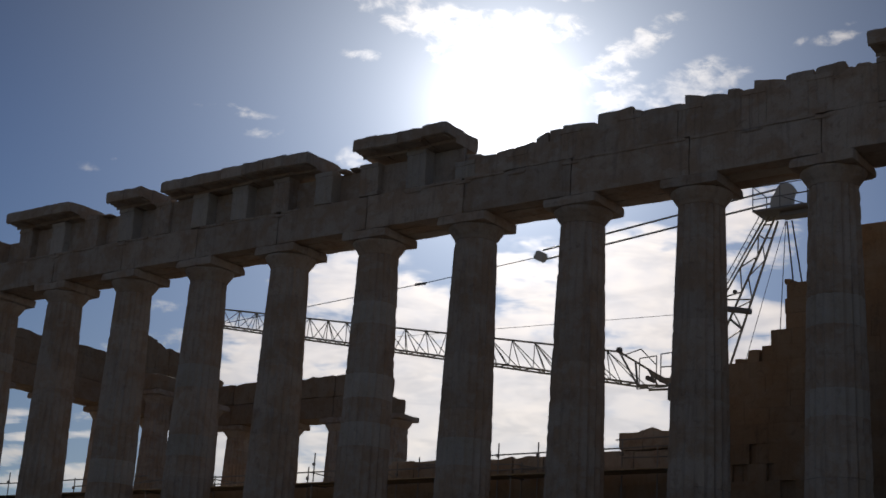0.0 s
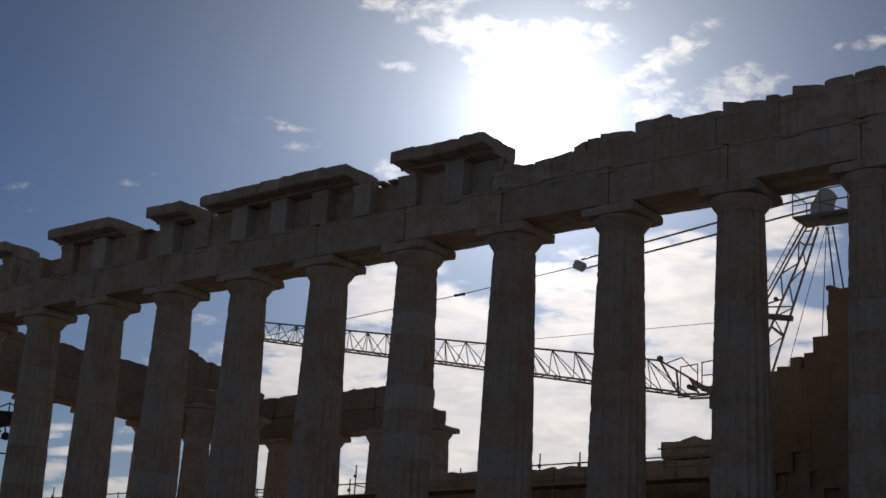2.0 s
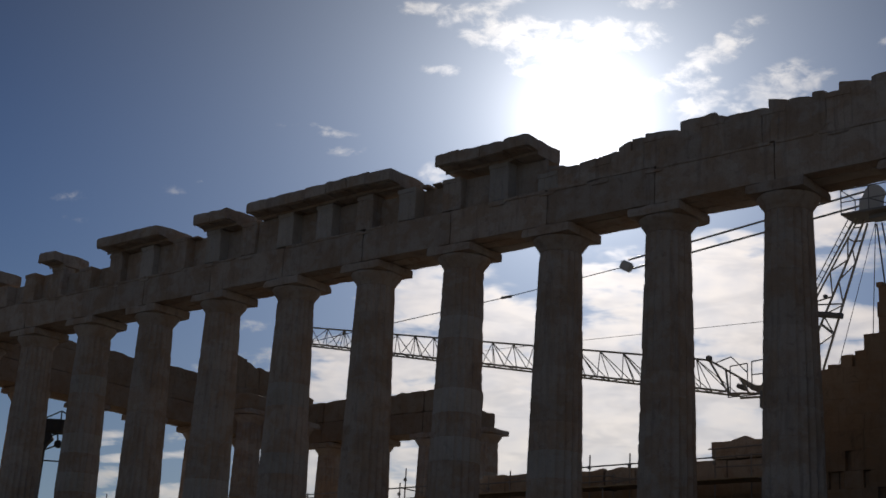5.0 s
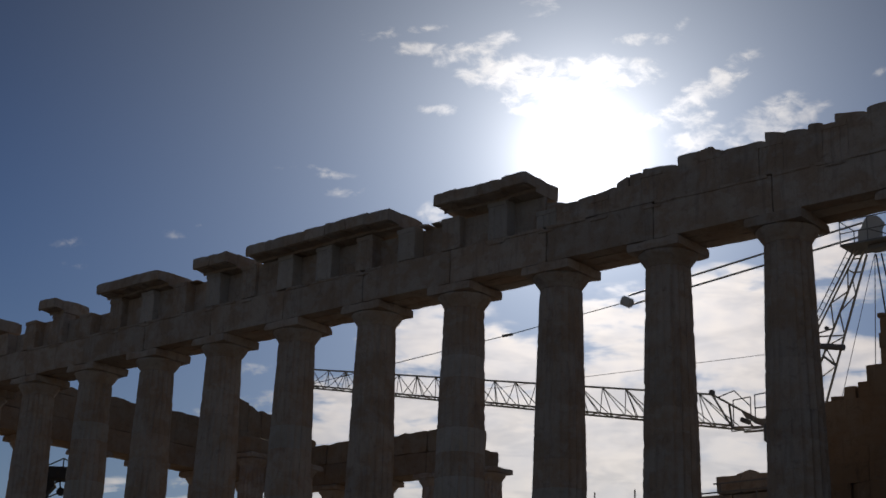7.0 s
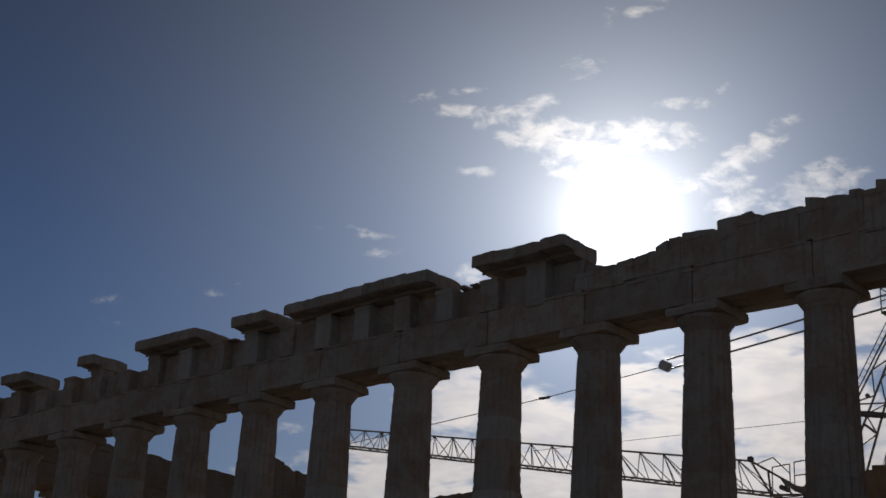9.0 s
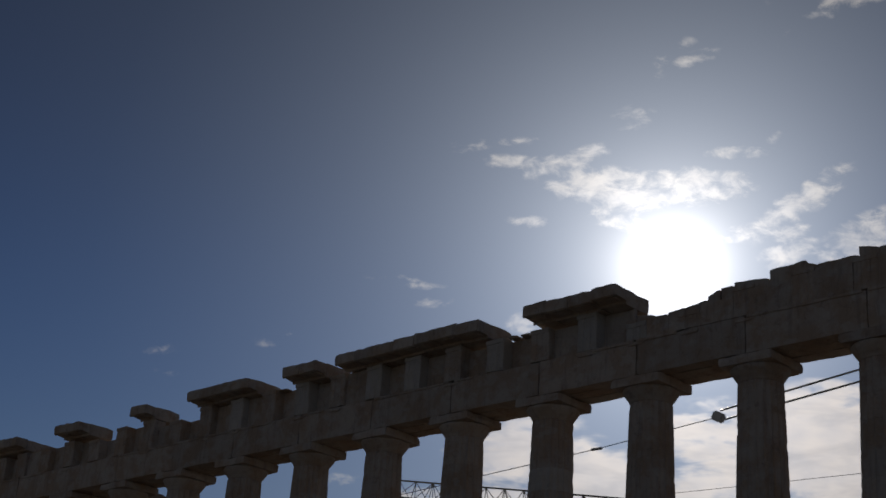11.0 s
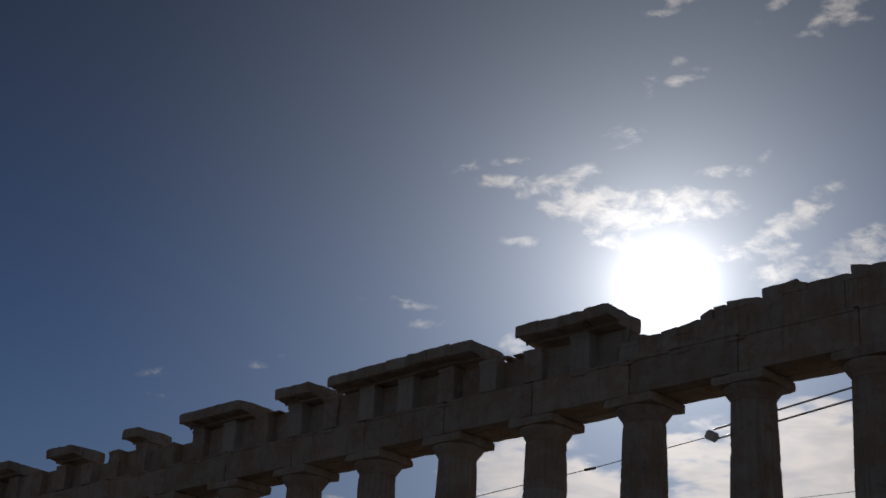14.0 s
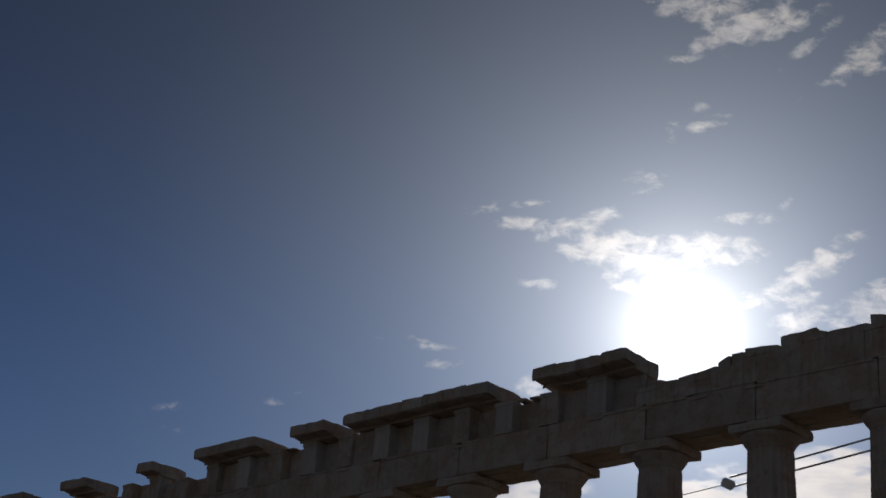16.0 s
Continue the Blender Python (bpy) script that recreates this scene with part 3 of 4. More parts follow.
    # cornice
    for c, (a, b) in enumerate(CORNICE):
        n = max(1, round((b - a) / 1.08))
        for i in range(n):
            ln = (b - a) / n
            seed = 5.7 * c + 1.9 * i
            ob = part("cornice_block", cornice_mesh(ln - 0.012, seed, -0.93), MARBLE_BROAD, top)
            ob.location = (a + i * ln + 0.006, 0, H_FRIEZE + 0.004 + rng.uniform(-0.03, 0.03))
            part("cornice_backer", worn(a + i * ln + (0.06 if i == 0 else 0.01), a + (i + 1) * ln - 0.01, -0.92, 0.46, H_FRIEZE + 0.004, H_TOP + rng.uniform(-0.01, 0.04), seed + 0.7, 0.22, 0.045), MARBLE_BROAD, top)
            if ln > 0.9:
                mut = part("mutule", mutule_mesh(seed), MARBLE_BROAD, ob)
                mut.location = (ln / 2, 0, 0)


def build_far_entablature():
    """The east front and the standing stretch of the south side, seen from inside."""
    rng = random.Random(23)
    east = thing("entablature", (0, 0, 0), "dark marble entablature of the east front with broken top", "entablature")
    ys = [-0.9 + 1.8] + EAST_Y + [SOUTH - 0.9]
    for i, (a, b) in enumerate(zip(ys, ys[1:])):
        for x0, x1 in ((EAST - 1.0, EAST - 0.01), (EAST + 0.01, EAST + 0.89)):
            bm = worn(x0, x1, a + 0.008, b - 0.008, H_COL, H_ARCH, 2.9 * i + x0, 0.4, 0.03)
            part("architrave_block", bm, MARBLE_WARM, east)
        part("frieze_block", worn(EAST - 0.89, EAST + 0.88, a + 0.008, b - 0.008, H_ARCH + 0.004, H_FRIEZE, 1.3 * i, 0.3, 0.03, top=0.04), MARBLE_WARM, east)
        part("cornice_block", worn(EAST - 1.55, EAST + 0.7, a + 0.008, b - 0.008, H_FRIEZE + 0.004, H_TOP + 0.06, 2.2 * i, 0.3, 0.05, top=0.2), MARBLE_WARM, east)
    # what is left of the gable's corner: rough stones stepping down to the south
    for i, (a, b, left, right) in enumerate(((21.6, 23.9, 15.75, 15.42), (23.91, 25.05, 15.42, 15.12), (25.06, 26.4, 15.28, 14.95), (26.41, 28.2, 14.8, 14.4), (28.21, 30.2, 14.3, 13.95))):
        bm = worn(EAST - 1.2, EAST + 0.65, a, b, H_TOP - 0.2, 14.6, 3.7 * i, 0.15, 0.06, 0.03, top=0.16)
        for v in bm.verts:
            high = left + (right - left) * (v.co.y - a) / (b - a)
            v.co.z = H_TOP - 0.2 + (v.co.z - H_TOP + 0.2) * (high - H_TOP + 0.2) / (14.8 - H_TOP)
        part("pediment_block", bm, MARBLE_WARM, east)
    south = thing("entablature", (0, 0, 0), "standing stretch of the south entablature ending in broken blocks", "entablature")
    xs = [EAST - 0.9] + SOUTH_X[1:] 
    for i, (a, b) in enumerate(zip(xs, xs[1:])):
        for y0, y1 in ((SOUTH - 0.89, SOUTH - 0.01), (SOUTH + 0.01, SOUTH + 1.0)):
            part("architrave_block", worn(a + 0.008, b - 0.008 + (-0.75 if i == 3 else 0), y0, y1, H_COL, H_ARCH, 3.3 * i + y0, 0.4, 0.03), MARBLE_WARM, south)
        part("frieze_block", worn(a + 0.008, b - 0.008 - (1.0 if i == 3 else 0), SOUTH - 0.88, SOUTH + 0.9, H_ARCH + 0.004, H_FRIEZE + 0.02, 2.3 * i, 0.3, 0.07, top=0.15), MARBLE_WARM, south)
    part("architrave_stub", worn(xs[-1] - 0.74, xs[-1] + 0.05, SOUTH - 0.8, SOUTH + 0.85, H_COL, H_ARCH - 0.1, 8.0, 0.2, 0.1, top=0.2), MARBLE_WARM, south)


# ---- the inner building ----
PORCH_X, PORCH_Z, PORCH_Y = -50.5, 0.66, (20.75, 24.9)


def build_porch():
    """What stands of the inner east porch: two columns under a rough lintel, on a low step."""
    base = thing("porch_platform", (0, 0, 0), "low marble platform of the inner porch", "platform", kind="structure")
    for i in range(2):
        part("step", worn(PORCH_X - 1.5 - 0.3 * (1 - i), PORCH_X + 3.0, 3.4 - 0.3 * (1 - i), 25.6 + 0.3 * (1 - i), 0.33 * i, 0.33 * (i + 1) - 0.004, 4.0 + i, 1.5, 0.05), MARBLE_BROAD, base)
    lintel = thing("lintel", (0, 0, 0), "rough marble lintel over the inner porch columns", "lintel")
    z = H_COL + PORCH_Z
    for i, (a, b) in enumerate(((19.85, 22.8), (22.82, 25.85))):
        part("lintel_block", worn(PORCH_X - 0.7, PORCH_X + 0.7, a, b, z, z + 1.15, 6.0 + i, 0.3, 0.1, top=0.3), MARBLE_WARM, lintel)


COURSES = (0.55, 1.1, 1.65, 2.2, 2.83, 3.47, 3.98, 4.49, 5.0, 5.5, 6.0, 6.5, 7.0, 7.5, 8.0, 8.55, 9.1, 9.65, 10.2, 10.7, 11.2)


def wall_start(top):
    """How far east each course of the wall still reaches."""
    for height, x in ((2.3, -48.0), (2.9, -19.9), (3.5, -9.1), (5.6, -6.3), (6.1, -4.02), (6.6, -3.65), (8.1, -3.04), (9.7, -1.4)):
        if top < height:
            return x
    return 1.6


# lost pieces of the wall's face: course, from, to
SOCKETS = ((4, -4.34, -4.12), (3, -3.76, -3.52), (3, -4.92, -4.62), (2, -3.30, -2.78), (3, -4.6, -4.42), (2, 1.2, 1.5), (7, 2.6, 2.9))


def build_walls():
    wall = thing("cella_wall", (0, 0, 0), "honey-coloured ashlar marble wall stepping down to low ruined courses", "wall", kind="structure")
    rng = random.Random(3)
    shapes = []
    for s in range(5):
        me = bpy.data.meshes.new("block")
        bm = worn(0, 1, 0, 1, 0, 1, 3.0 + s * 3.0, 0.5, 0.007, 0.0014)
        bm.to_mesh(me)
        bm.free()
        me.materials.append(MARBLE_WARM)
        shapes.append(me)
    def lay(x, b, low, high, deep):
        ob = linked("block", rng.choice(shapes), wall, place=(x + 0.001, 3.6 + deep, low + 0.001))
        ob.scale = (b - x - 0.002, 1.15 - max(0.0, deep), high - low - 0.002)

    low = 0.0
    for k, high in enumerate(COURSES):
        x, end = wall_start(high) + (rng.uniform(-0.12, 0.12) if high > 3.5 else 0.0), 10.0
        first = 0.72 if k % 2 else 1.3
        while x < end - 0.3:
            b = min(end, x + first)
            first = 1.3
            deep = rng.uniform(-0.006, 0.006)
            if k in (4, 5) and x < -6.31:
                # the lowest standing course along the side, broken on top
                b = min(-6.3, x + rng.uniform(0.75, 1.5))
                if b > -6.9:
                    b = -6.3
                part("block", worn(x + 0.002, b - 0.002, 3.6 + rng.uniform(-0.03, 0.02), 4.75, low + 0.002, high + rng.uniform(-0.03, 0.03), 2.3 * x + k, 0.14, 0.03, 0.008, top=0.11 if k == 4 and b < -9.0 else 0.015, sides=0.02), MARBLE_BROAD, wall)
                x = b
                continue
            # sockets where a piece of the face is lost
            cuts = sorted((h0, h1) for course, h0, h1 in SOCKETS if course == k and x < (h0 + h1) / 2 < b)
            at = x
            for h0, h1 in cuts:
                h0, h1 = max(h0, at), min(h1, b)
                if h0 - at > 0.03:
                    lay(at, h0, low, high, deep)
                lay(h0, h1, low, high, 0.14)
                at = h1
            if b - at > 0.03:
                lay(at, b, low, high, deep)
            x = b
        low = high
    # broken pieces left on the stepped end
    part("broken_block", worn(-4.85, -4.3, 3.62, 4.6, 5.5, 5.66, 4.0, 0.1, 0.03, 0.01, top=0.06, sides=0.08), MARBLE_WARM, wall)
    part("broken_block", worn(-4.42, -4.0, 3.62, 4.6, 5.5, 5.92, 9.0, 0.1, 0.05, 0.015, top=0.10, sides=0.16), MARBLE_WARM, wall)
    wedge = worn(-8.35, -7.84, 3.66, 4.5, 3.44, 3.60, 2.0, 0.08, 0.015, 0.006)
    for v in wedge.verts:
        v.co.z = 3.44 + (v.co.z - 3.44) * (0.15 + 0.85 * (v.co.x + 8.35) / 0.51)
    part("broken_block", wedge, MARBLE_BROAD, wall)
    part("broken_block", worn(-3.22, -2.85, 3.62, 4.6, 8.0, 8.22, 6.0, 0.1, 0.04, 0.015, top=0.06, sides=0.10), MARBLE_WARM, wall)


build_ground()
build_steps()
build_columns()
build_north_entablature()
build_far_entablature()
build_porch()


# ---- crane inside the temple ----
CRANE_Y = 14.4


def lattice(parent, name, top0, top1, bottom0, bottom1, half, panels, r_chord, r_lace):
    """A triangular lattice girder: one upper chord, two lower ones, zigzag lacing."""
    t0, t1, b0, b1 = (Vector(v) for v in (top0, top1, bottom0, bottom1))
    side = Vector((0, half, 0))
    part("chord", bars((t0, t1), r=r_chord), YELLOW, parent)
    part("chord", bars((b0 + side, b1 + side), r=r_chord), YELLOW, parent)
    part("chord", bars((b0 - side, b1 - side), r=r_chord), YELLOW, parent)
    pairs = []
    for s in (side, -side):
        for i in range(panels):
            f0, f1, f2 = i / panels, (i + 0.5) / panels, (i + 1) / panels
            pairs.append((b0.lerp(b1, f0) + s, t0.lerp(t1, f1)))
            pairs.append((t0.lerp(t1, f1), b0.lerp(b1, f2) + s))
            if i % 2 == 0:
                pairs.append((t0.lerp(t1, f1), b0.lerp(b1, f1) + s))
    for i in range(panels):
        pairs.append((b0.lerp(b1, i / panels) + side, b0.lerp(b1, (i + 1) / panels) - side))
        pairs.append((b0.lerp(b1, i / panels) + side, b0.lerp(b1, i / panels) - side))
    for pair in pairs:
        part(name, bars(pair, r=r_lace, n=5), YELLOW, parent)


def rope(parent, points, r=0.018, sag=0.0):
    bm = bmesh.new()
    for a, b in zip(points, points[1:]):
        a, b = Vector(a), Vector(b)
        n = 8 if sag else 1
        prev = a
        for i in range(1, n + 1):
            f = i / n
            p = a.lerp(b, f) - Vector((0, 0, sag * 4 * f * (1 - f)))
            tube(bm, prev, p, r, 5)
            prev = p
    return part("rope", bm, ROPE if r < 0.04 else GALVANISED, parent)


def build_crane():
    y = CRANE_Y
    crane = thing("crane", (0, 0, 0), "grey lattice-jib derrick crane standing inside the temple", "crane")
    # jib, nearly level, hinged at its foot
    lattice(crane, "lacing_bar", (-40.0, y, 13.64), (-15.3, y, 9.17), (-40.3, y, 12.76), (-14.1, y, 7.6), 0.5, 20, 0.045, 0.022)
    part("jib_foot", bars(((-15.3, y, 9.17), (-12.8, y, 7.62)), ((-14.1, y - 0.5, 7.52), (-12.5, y - 0.3, 7.42)), ((-14.1, y + 0.5, 7.52), (-12.5, y + 0.3, 7.42)),
                          ((-15.3, y, 9.17), (-14.1, y - 0.5, 7.52)), ((-14.5, y, 8.68), (-14.1, y - 0.5, 7.52)), ((-13.9, y, 8.3), (-13.2, y - 0.4, 7.46)), r=0.05), YELLOW, crane)
    for dy in (-0.32, 0.28):
        plate = bmesh.new()
        outline = ((-13.7, 8.14), (-12.9, 7.8), (-12.2, 7.74), (-12.2, 7.44), (-12.75, 7.46), (-13.15, 7.62), (-13.5, 7.9))
        near = [plate.verts.new((px, y + dy, pz)) for px, pz in outline]
        far = [plate.verts.new((px, y + dy + 0.05, pz)) for px, pz in outline]
        plate.faces.new(near)
        plate.faces.new(far[::-1])
        for j in range(len(outline)):
            n = (j + 1) % len(outline)
            plate.faces.new((near[n], near[j], far[j], far[n]))
        bmesh.ops.recalc_face_normals(plate, faces=plate.faces[:])
        part("foot_plate", plate, YELLOW, crane)
    part("sheave", box(-15.42, -15.18, y - 0.12, y + 0.12, 9.12, 9.36, 0.05), STEEL, crane)
    part("foot_winch", bars(((-13.75, y - 0.3, 7.85), (-13.75, y + 0.3, 7.85)), r=0.11, n=10), STEEL, crane)
    f = y - 0.55
    rails = [((-14.75, f, 8.85), (-13.95, f, 9.05)), ((-13.95, f, 9.05), (-13.2, f, 8.3)), ((-14.0, f, 7.45), (-14.0, f, 8.65)), ((-14.0, f, 8.65), (-13.2, f, 8.7)), ((-13.2, f, 8.7), (-13.2, f, 7.7)),
             ((-14.1, f, 7.35), (-12.7, f, 7.35)), ((-14.1, f, 7.35), (-14.1, f, 7.95)), ((-13.0, f, 7.6), (-13.0, f, 8.75)), ((-13.0, f, 8.75), (-12.3, f, 8.8)), ((-13.0, f, 8.2), (-12.3, f, 8.2))]
    for pair in rails:
        part("rail_bar", bars(pair, r=0.025), STEEL, crane)
    # pedestal and slewing deck
    part("pedestal", box(-11.9, -10.5, y - 0.7, y + 0.7, 0.0, 6.6, 0.08), STEEL, crane)
    part("deck", box(-12.3, -9.6, y - 1.3, y + 1.3, 6.6, 7.35, 0.06), STEEL, crane)
    # leaning lattice mast: three chords meeting under the head, tied in two faces
    def chord(x0, y0, z0, x1, y1, z1, foot, r):
        a, b = Vector((x0, y0, z0)), Vector((x1, y1, z1))
        b = a.lerp(b, (a.z - foot) / (a.z - b.z))
        part("mast_chord", bars((a, b), r=r), YELLOW, crane)
        return lambda z: a.lerp(b, (a.z - z) / (a.z - foot))

    right = chord(-7.90, 14.1, 13.94, -9.81, 14.1, 8.59, 7.2, 0.052)
    back = chord(-8.29, 14.7, 14.34, -10.35, 14.7, 10.09, 7.2, 0.050)
    left = chord(-8.42, 14.5, 14.42, -10.26, 14.5, 11.48, 7.4, 0.040)
    chord(-8.46, 14.3, 14.37, -9.61, 14.3, 12.57, 7.6, 0.026)
    ties = ((back, 13.50, right, 13.25), (back, 13.20, right, 12.35), (right, 12.35, back, 11.95), (back, 11.90, right, 10.75), (right, 10.75, left, 11.0),
            (right, 10.70, back, 10.60), (back, 10.50, right, 9.55), (right, 9.55, back, 9.1), (back, 9.1, right, 8.0),
            (left, 14.0, back, 14.05), (left, 13.6, back, 13.45), (left, 13.6, back, 12.75), (back, 12.75, left, 12.3), (left, 12.3, back, 11.3), (back, 11.3, left, 11.1),
            (left, 10.9, back, 10.0), (back, 10.0, left, 9.6), (left, 9.6, back, 8.6))
    for c0, z0, c1, z1 in ties:
        part("mast_brace", bars((c0(z0), c1(z1)), r=0.033, n=6), YELLOW, crane)
    part("knee_plate", bars((right(9.55), back(10.2)), r=0.06), YELLOW, crane)
    part("shackle", bars((back(11.2) + Vector((-0.05, -0.5, 0)), back(11.2) + Vector((-0.05, -0.4, 0))), r=0.09, n=10), STEEL, crane)
    la, lb = Vector((-12.6, 13.9, 7.72)), Vector((-8.55, 13.9, 14.31))
    wide = Vector((0.17, 0.0, -0.13))
    for s in (0, 1):
        part("ladder_rail", bars((la + wide * s, lb + wide * s), r=0.023, n=5), STEEL, crane)
    for i in range(27):
        p = la.lerp(lb, (i + 0.5) / 27)
        part("ladder_rung", bars((p, p + wide), r=0.014, n=5), STEEL, crane)
    part("winch_drum", bars(((-10.5, 13.9, 10.49), (-9.0, 13.9, 10.19)), r=0.125, n=14), STEEL, crane)
    # head platform with sheave housing and rails
    hx, hz = -7.95, 14.33
    part("head_platform", box(hx - 0.9, hx + 1.4, y - 0.7, y + 0.7, hz, hz + 0.1, 0.02), STEEL, crane)
    part("head_beam", box(hx + 0.1, hx + 1.4, y - 0.3, y + 0.3, hz - 0.2, hz, 0.03), STEEL, crane)
    bm = bmesh.new()
    side = ((-8.24, 14.45), (-8.21, 14.99), (-8.05, 15.14), (-7.95, 15.38), (-7.76, 15.57), (-7.37, 15.5), (-7.16, 15.2), (-7.29, 14.95), (-7.31, 14.45))
    plates = [[bm.verts.new((px, py, pz)) for px, pz in side] for py in (14.05, 14.4)]
    bm.faces.new(plates[0])
    bm.faces.new(plates[1][::-1])
    for k in range(len(side)):
        n = (k + 1) % len(side)
        bm.faces.new((plates[0][n], plates[0][k], plates[1][k], plates[1][n]))
    bmesh.ops.recalc_face_normals(bm, faces=bm.faces[:])
    bmesh.ops.bevel(bm, geom=bm.edges[:], offset=0.03, segments=1, affect="EDGES")
    part("sheave_housing", bm, HOUSING, crane, "pale grey tilted sheave housing")
    rails = []
    for x in (hx - 0.88, hx + 0.3, hx + 1.48):
        rails += [((x, y - 0.68, hz), (x, y - 0.68, hz + 1.1)), ((x, y + 0.68, hz), (x, y + 0.68, hz + 1.1))]
    for dz in (0.55, 1.08):
        for s in (-0.68, 0.68):
            rails.append(((hx - 0.88, y + s, hz + dz), (hx + 1.48, y + s, hz + dz)))
    rails += [((hx + 0.3, y - 0.68, hz + 0.55), (hx + 1.48, y - 0.68, hz)), ((hx - 0.88, y - 0.68, hz + 1.08), (hx - 0.88, y + 0.68, hz + 1.08)),
              ((hx + 0.75, y - 0.3, hz + 1.5), (hx + 1.48, y - 0.3, hz + 1.0))]
    for pair in rails:
        part("rail_bar", bars(pair, r=0.025, n=5), STEEL, crane)
    # luffing ropes, floating block and pendant
    block = Vector((-19.52, y, 13.97))
    for z0, z1, dy in ((15.38, 14.2, -0.15), (14.95, 13.86, 0.15)):
        rope(crane, [(hx - 0.1, y + dy, z0), (block.x + 0.2, y + dy, z1)], 0.048)
    bm = bmesh.new()
    bmesh.ops.create_cube(bm, size=1.0, matrix=Matrix.LocRotScale(block, Euler((0, radians(28), 0)), (0.62, 0.3, 0.44)))
    bmesh.ops.bevel(bm, geom=bm.edges[:], offset=0.07, segments=2, affect="EDGES")
    part("pulley_block", bm, HOUSING, crane)
    mid = Vector((-26.3, y, 13.44))
    rope(crane, [block - Vector((0.3, 0, 0.02)), mid], 0.022)
    rope(crane, [mid, (-40.0, y, 12.7)], 0.022)
    rope(crane, [(-27.5, y, 10.95), (-10.0, y, 10.47)], 0.012)
    part("rope_link", bars((mid - Vector((0.3, 0, 0)), mid + Vector((0.3, 0, 0.0))), r=0.07, n=8), STEEL, crane)
    # falls that hang from the head
    rope(crane, [(-7.67, 14.3, 13.95), (-9.66, 14.3, 7.43)], 0.014)
    rope(crane, [(-7.65, 14.3, 13.95), (-8.09, 14.3, 6.5)], 0.018)
    rope(crane, [(-7.60, 14.3, 13.95), (-6.85, 14.3, 6.2)], 0.034)
    rope(crane, [(-7.38, 14.3, 13.95), (-6.2, 14.3, 6.1)], 0.034)


def build_far_crane():
    crane = thing("crane", (0, 0, 0), "small dark crane with pointed head frame beyond the east front", "crane")
    apex = Vector((-67.75, 19.45, 12.3))
    du, dv = Vector((0.70, 0.714, 0)), Vector((-0.714, 0.70, 0))

    def at(a, b, c=0.0):
        return apex + du * a + Vector((0, 0, b)) + dv * c

    part("head_frame", bars((at(0, 0), at(-1.15, -0.6)), (at(0, 0), at(1.15, -0.6)), (at(0, 0), at(0, -0.6)), r=0.045), DARK_STEEL, crane)
    part("beam", bars((at(-2.2, -0.66), at(1.3, -0.66)), r=0.1), DARK_STEEL, crane)
    cab = bmesh.new()
    bmesh.ops.create_cube(cab, size=1.0)
    bmesh.ops.bevel(cab, geom=cab.edges[:], offset=0.08, segments=1, affect="EDGES")
    turn = Matrix((du, dv, (0, 0, 1))).transposed().to_4x4()
    bmesh.ops.transform(cab, matrix=Matrix.Translation(at(-0.55, -1.08)) @ turn @ Matrix.Diagonal((1.75, 1.3, 0.86, 1)), verts=cab.verts)
    part("cab", cab, DARK_STEEL, crane)
    foot = -apex.z - 1.75
    for a, c in ((-1.5, -0.4), (-0.95, -0.4), (-1.5, 0.4), (-0.95, 0.4)):
        part("leg", bars((at(a, -1.6, c), at(a - 0.25, foot, c)), r=0.12), DARK_STEEL, crane)
    for i in range(7):
        z0, z1 = -1.6 - 1.5 * i, -3.1 - 1.5 * i
        part("leg_brace", bars((at(-1.5, z0, -0.4), at(-1.0, z1, -0.4)), r=0.08), DARK_STEEL, crane)
    for p, q in (((-1.1, -2.8), (0.0, -2.3)), ((-1.1, -3.4), (0.5, -3.4)), ((0.0, -1.5), (-0.9, -1.9)), ((-0.1, -1.5), (0.0, -2.3))):
        part("strut", bars((at(*p), at(*q)), r=0.05), DARK_STEEL, crane)
    # winch housing on the mast, a tapered plate box
    house = bmesh.new()
    outline = ((-1.65, -1.5), (-0.55, -1.5), (-0.35, -1.9), (-0.75, -2.4), (-1.15, -3.1), (-1.7, -3.1))
    near = [house.verts.new(at(a, b, -0.45)) for a, b in outline]
    far = [house.verts.new(at(a, b, 0.45)) for a, b in outline]
    house.faces.new(near)
    house.faces.new(far[::-1])
    for j in range(len(outline)):
        n = (j + 1) % len(outline)
        house.faces.new((near[n], near[j], far[j], far[n]))
    bmesh.ops.recalc_face_normals(house, faces=house.faces[:])
    part("winch_housing", house, DARK_STEEL, crane)
    part("sheave", bars((at(0.02, -2.25, -0.12), at(0.02, -2.25, 0.12)), r=0.27, n=14), DARK_STEEL, crane)


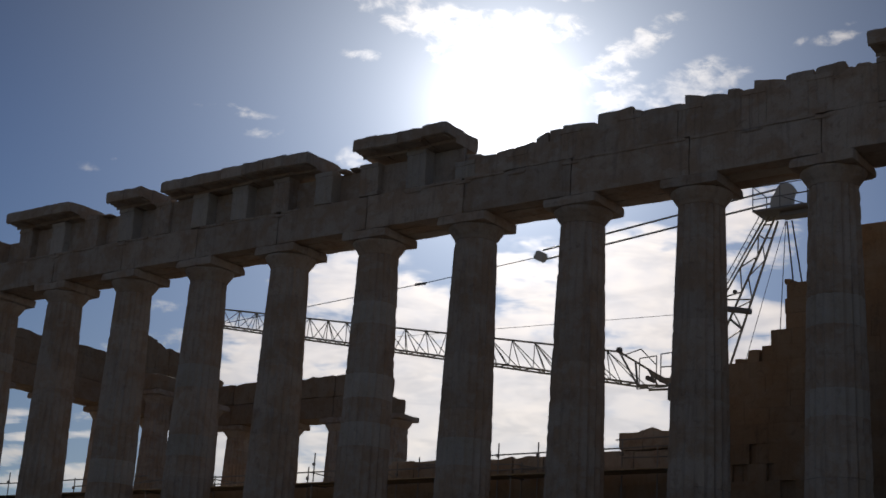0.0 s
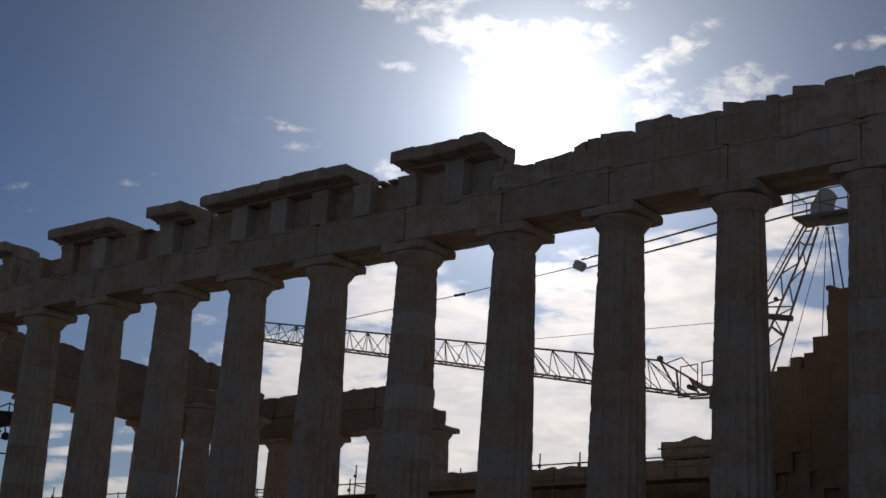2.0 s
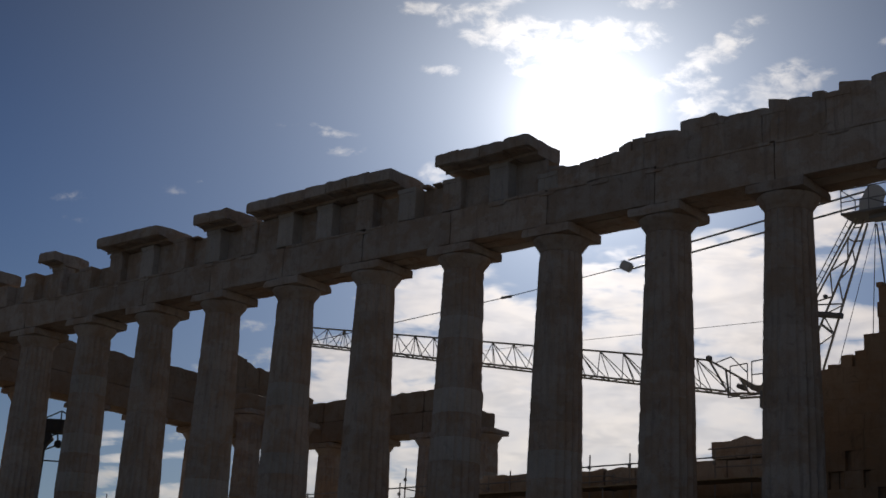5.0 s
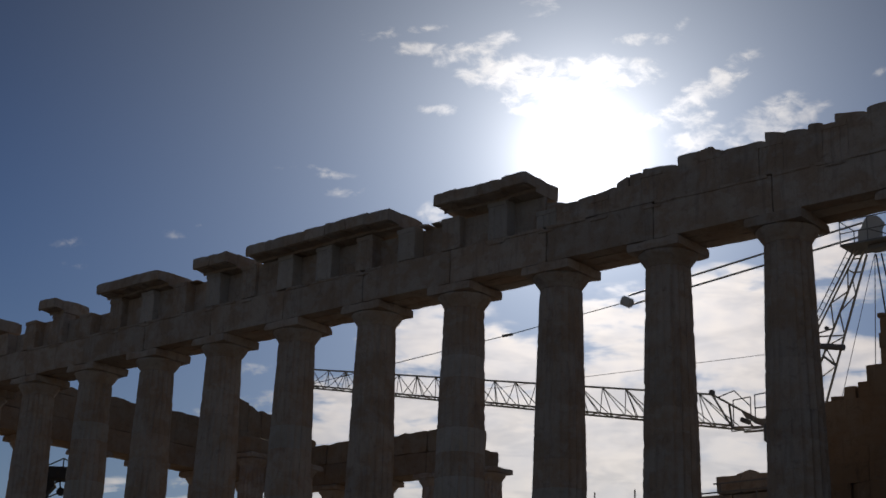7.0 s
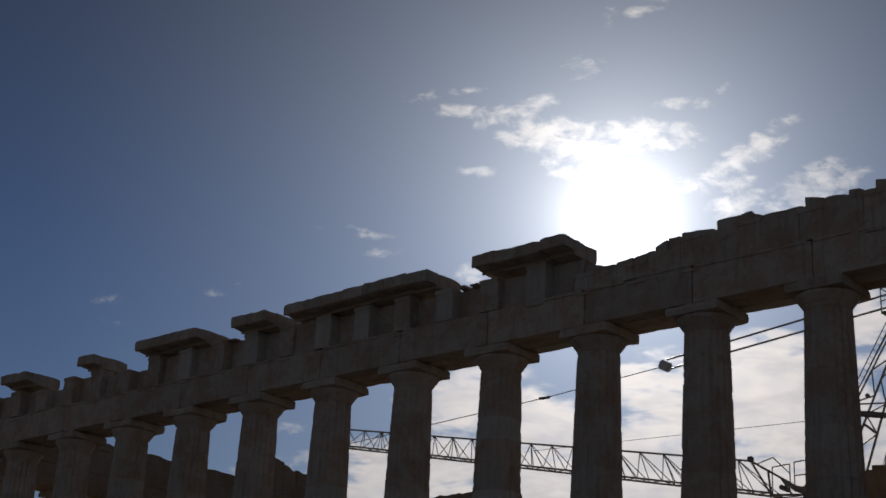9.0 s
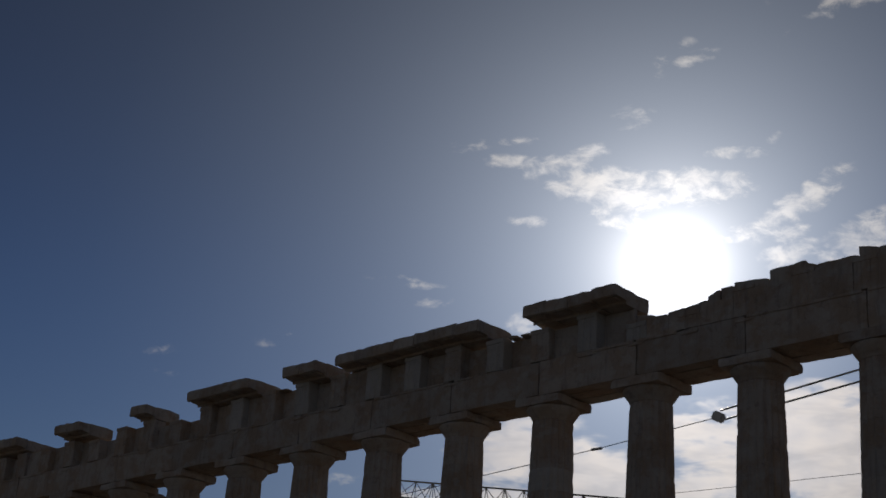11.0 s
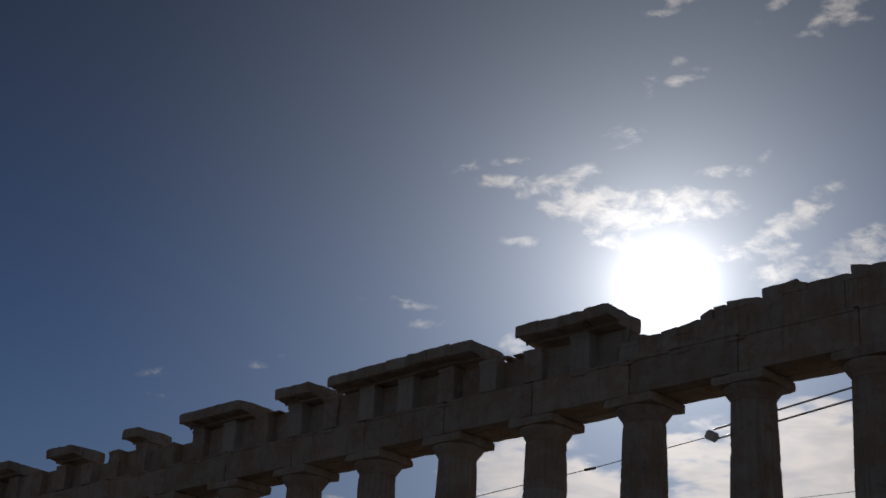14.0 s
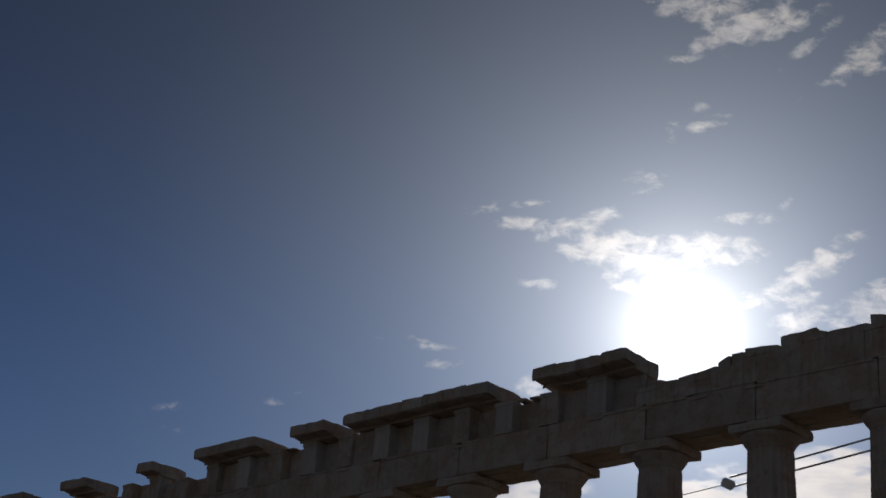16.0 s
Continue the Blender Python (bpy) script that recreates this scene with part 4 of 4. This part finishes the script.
def build_scaffold():
    """Tube railing and a plank walk along the low wall."""
    rail = thing("scaffold_railing", (0, 0, 0), "grey scaffold tube railing along the low ruined wall", "railing")
    y = 3.35
    tall = ((-13.76, 3.26), (-12.1, 3.22), (-8.79, 3.12), (-17.25, 2.92), (-18.25, 2.75), (-22.33, 3.3), (-22.6, 2.76), (-25.2, 2.6), (-27.6, 2.6), (-30.4, 2.75), (-33.2, 2.9), (-36.2, 2.8),
            (-40.76, 3.2), (-44.0, 3.0), (-6.4, 3.1))
    for x, top in tall:
        part("post", bars(((x, y, 0.0), (x, y, top)), r=0.026), GALVANISED, rail)
        part("coupler", box(x - 0.05, x + 0.05, y - 0.09, y + 0.03, top - 0.5, top - 0.38, 0.02), GALVANISED, rail)
    for a, b, z in ((-46.0, -31.5, 2.70), (-31.8, -21.0, 2.53), (-21.2, -15.2, 2.49), (-15.5, -5.8, 2.85), (-15.5, -11.5, 2.3), (-9.0, -5.8, 3.16), (-28.0, -25.5, 2.25)):
        part("rail_tube", bars(((a, y - 0.06, z - 0.02), (b, y - 0.06, z + 0.02)), r=0.026), GALVANISED, rail)
    for (x0, z0), (x1, z1) in (((-22.5, 2.55), (-21.3, 2.3)), ((-18.3, 2.2), (-19.4, 2.75)), ((-27.7, 2.45), (-26.2, 2.25))):
        part("brace", bars(((x0, y - 0.1, z0), (x1, y - 0.1, z1)), r=0.022), GALVANISED, rail)
    for x0, x1, z0, z1 in ((-13.9, -12.6, 2.5, 2.46), (-12.75, -11.2, 2.42, 2.2), (-12.7, -11.6, 2.2, 2.34), (-17.4, -15.0, 2.62, 2.58), (-8.7, -7.0, 2.52, 2.5), (-36.0, -31.0, 2.4, 2.44)):
        part("rail_tube", bars(((x0, y - 0.14, z0), (x1, y - 0.14, z1)), r=0.024), GALVANISED, rail)
    for x, top in ((-12.68, 2.55), (-16.3, 2.7), (-15.6, 2.5), (-7.4, 2.9)):
        part("post", bars(((x, y - 0.12, 0.0), (x, y - 0.12, top)), r=0.026), GALVANISED, rail)
    deck = thing("scaffold_walk", (0, 0, 0), "plank walkway on scaffold tubes beside the wall", "scaffold")
    for j in range(3):
        for i in range(10):
            a = -46.0 + 4.0 * i
            end, lift = 0.12 * n3(i * 1.7, j * 2.3, 1.0), 0.03 * n3(i * 2.1, j * 1.3, 5.0)
            part("plank", box(a + 0.05 + end, a + 4.02 + end, 2.35 + 0.3 * j, 2.63 + 0.3 * j, 1.95 + lift, 1.995 + lift, 0.008), BOARD, deck)
    for i in range(14):
        x = -45.6 + 3.0 * i
        part("standard", bars(((x, 2.45, 0.0), (x, 2.45, 2.0)), r=0.026), GALVANISED, deck)
        part("transom", bars(((x, 2.3, 1.92), (x, 3.3, 1.92)), r=0.026), GALVANISED, deck)


build_crane()
build_far_crane()
build_scaffold()
build_walls()
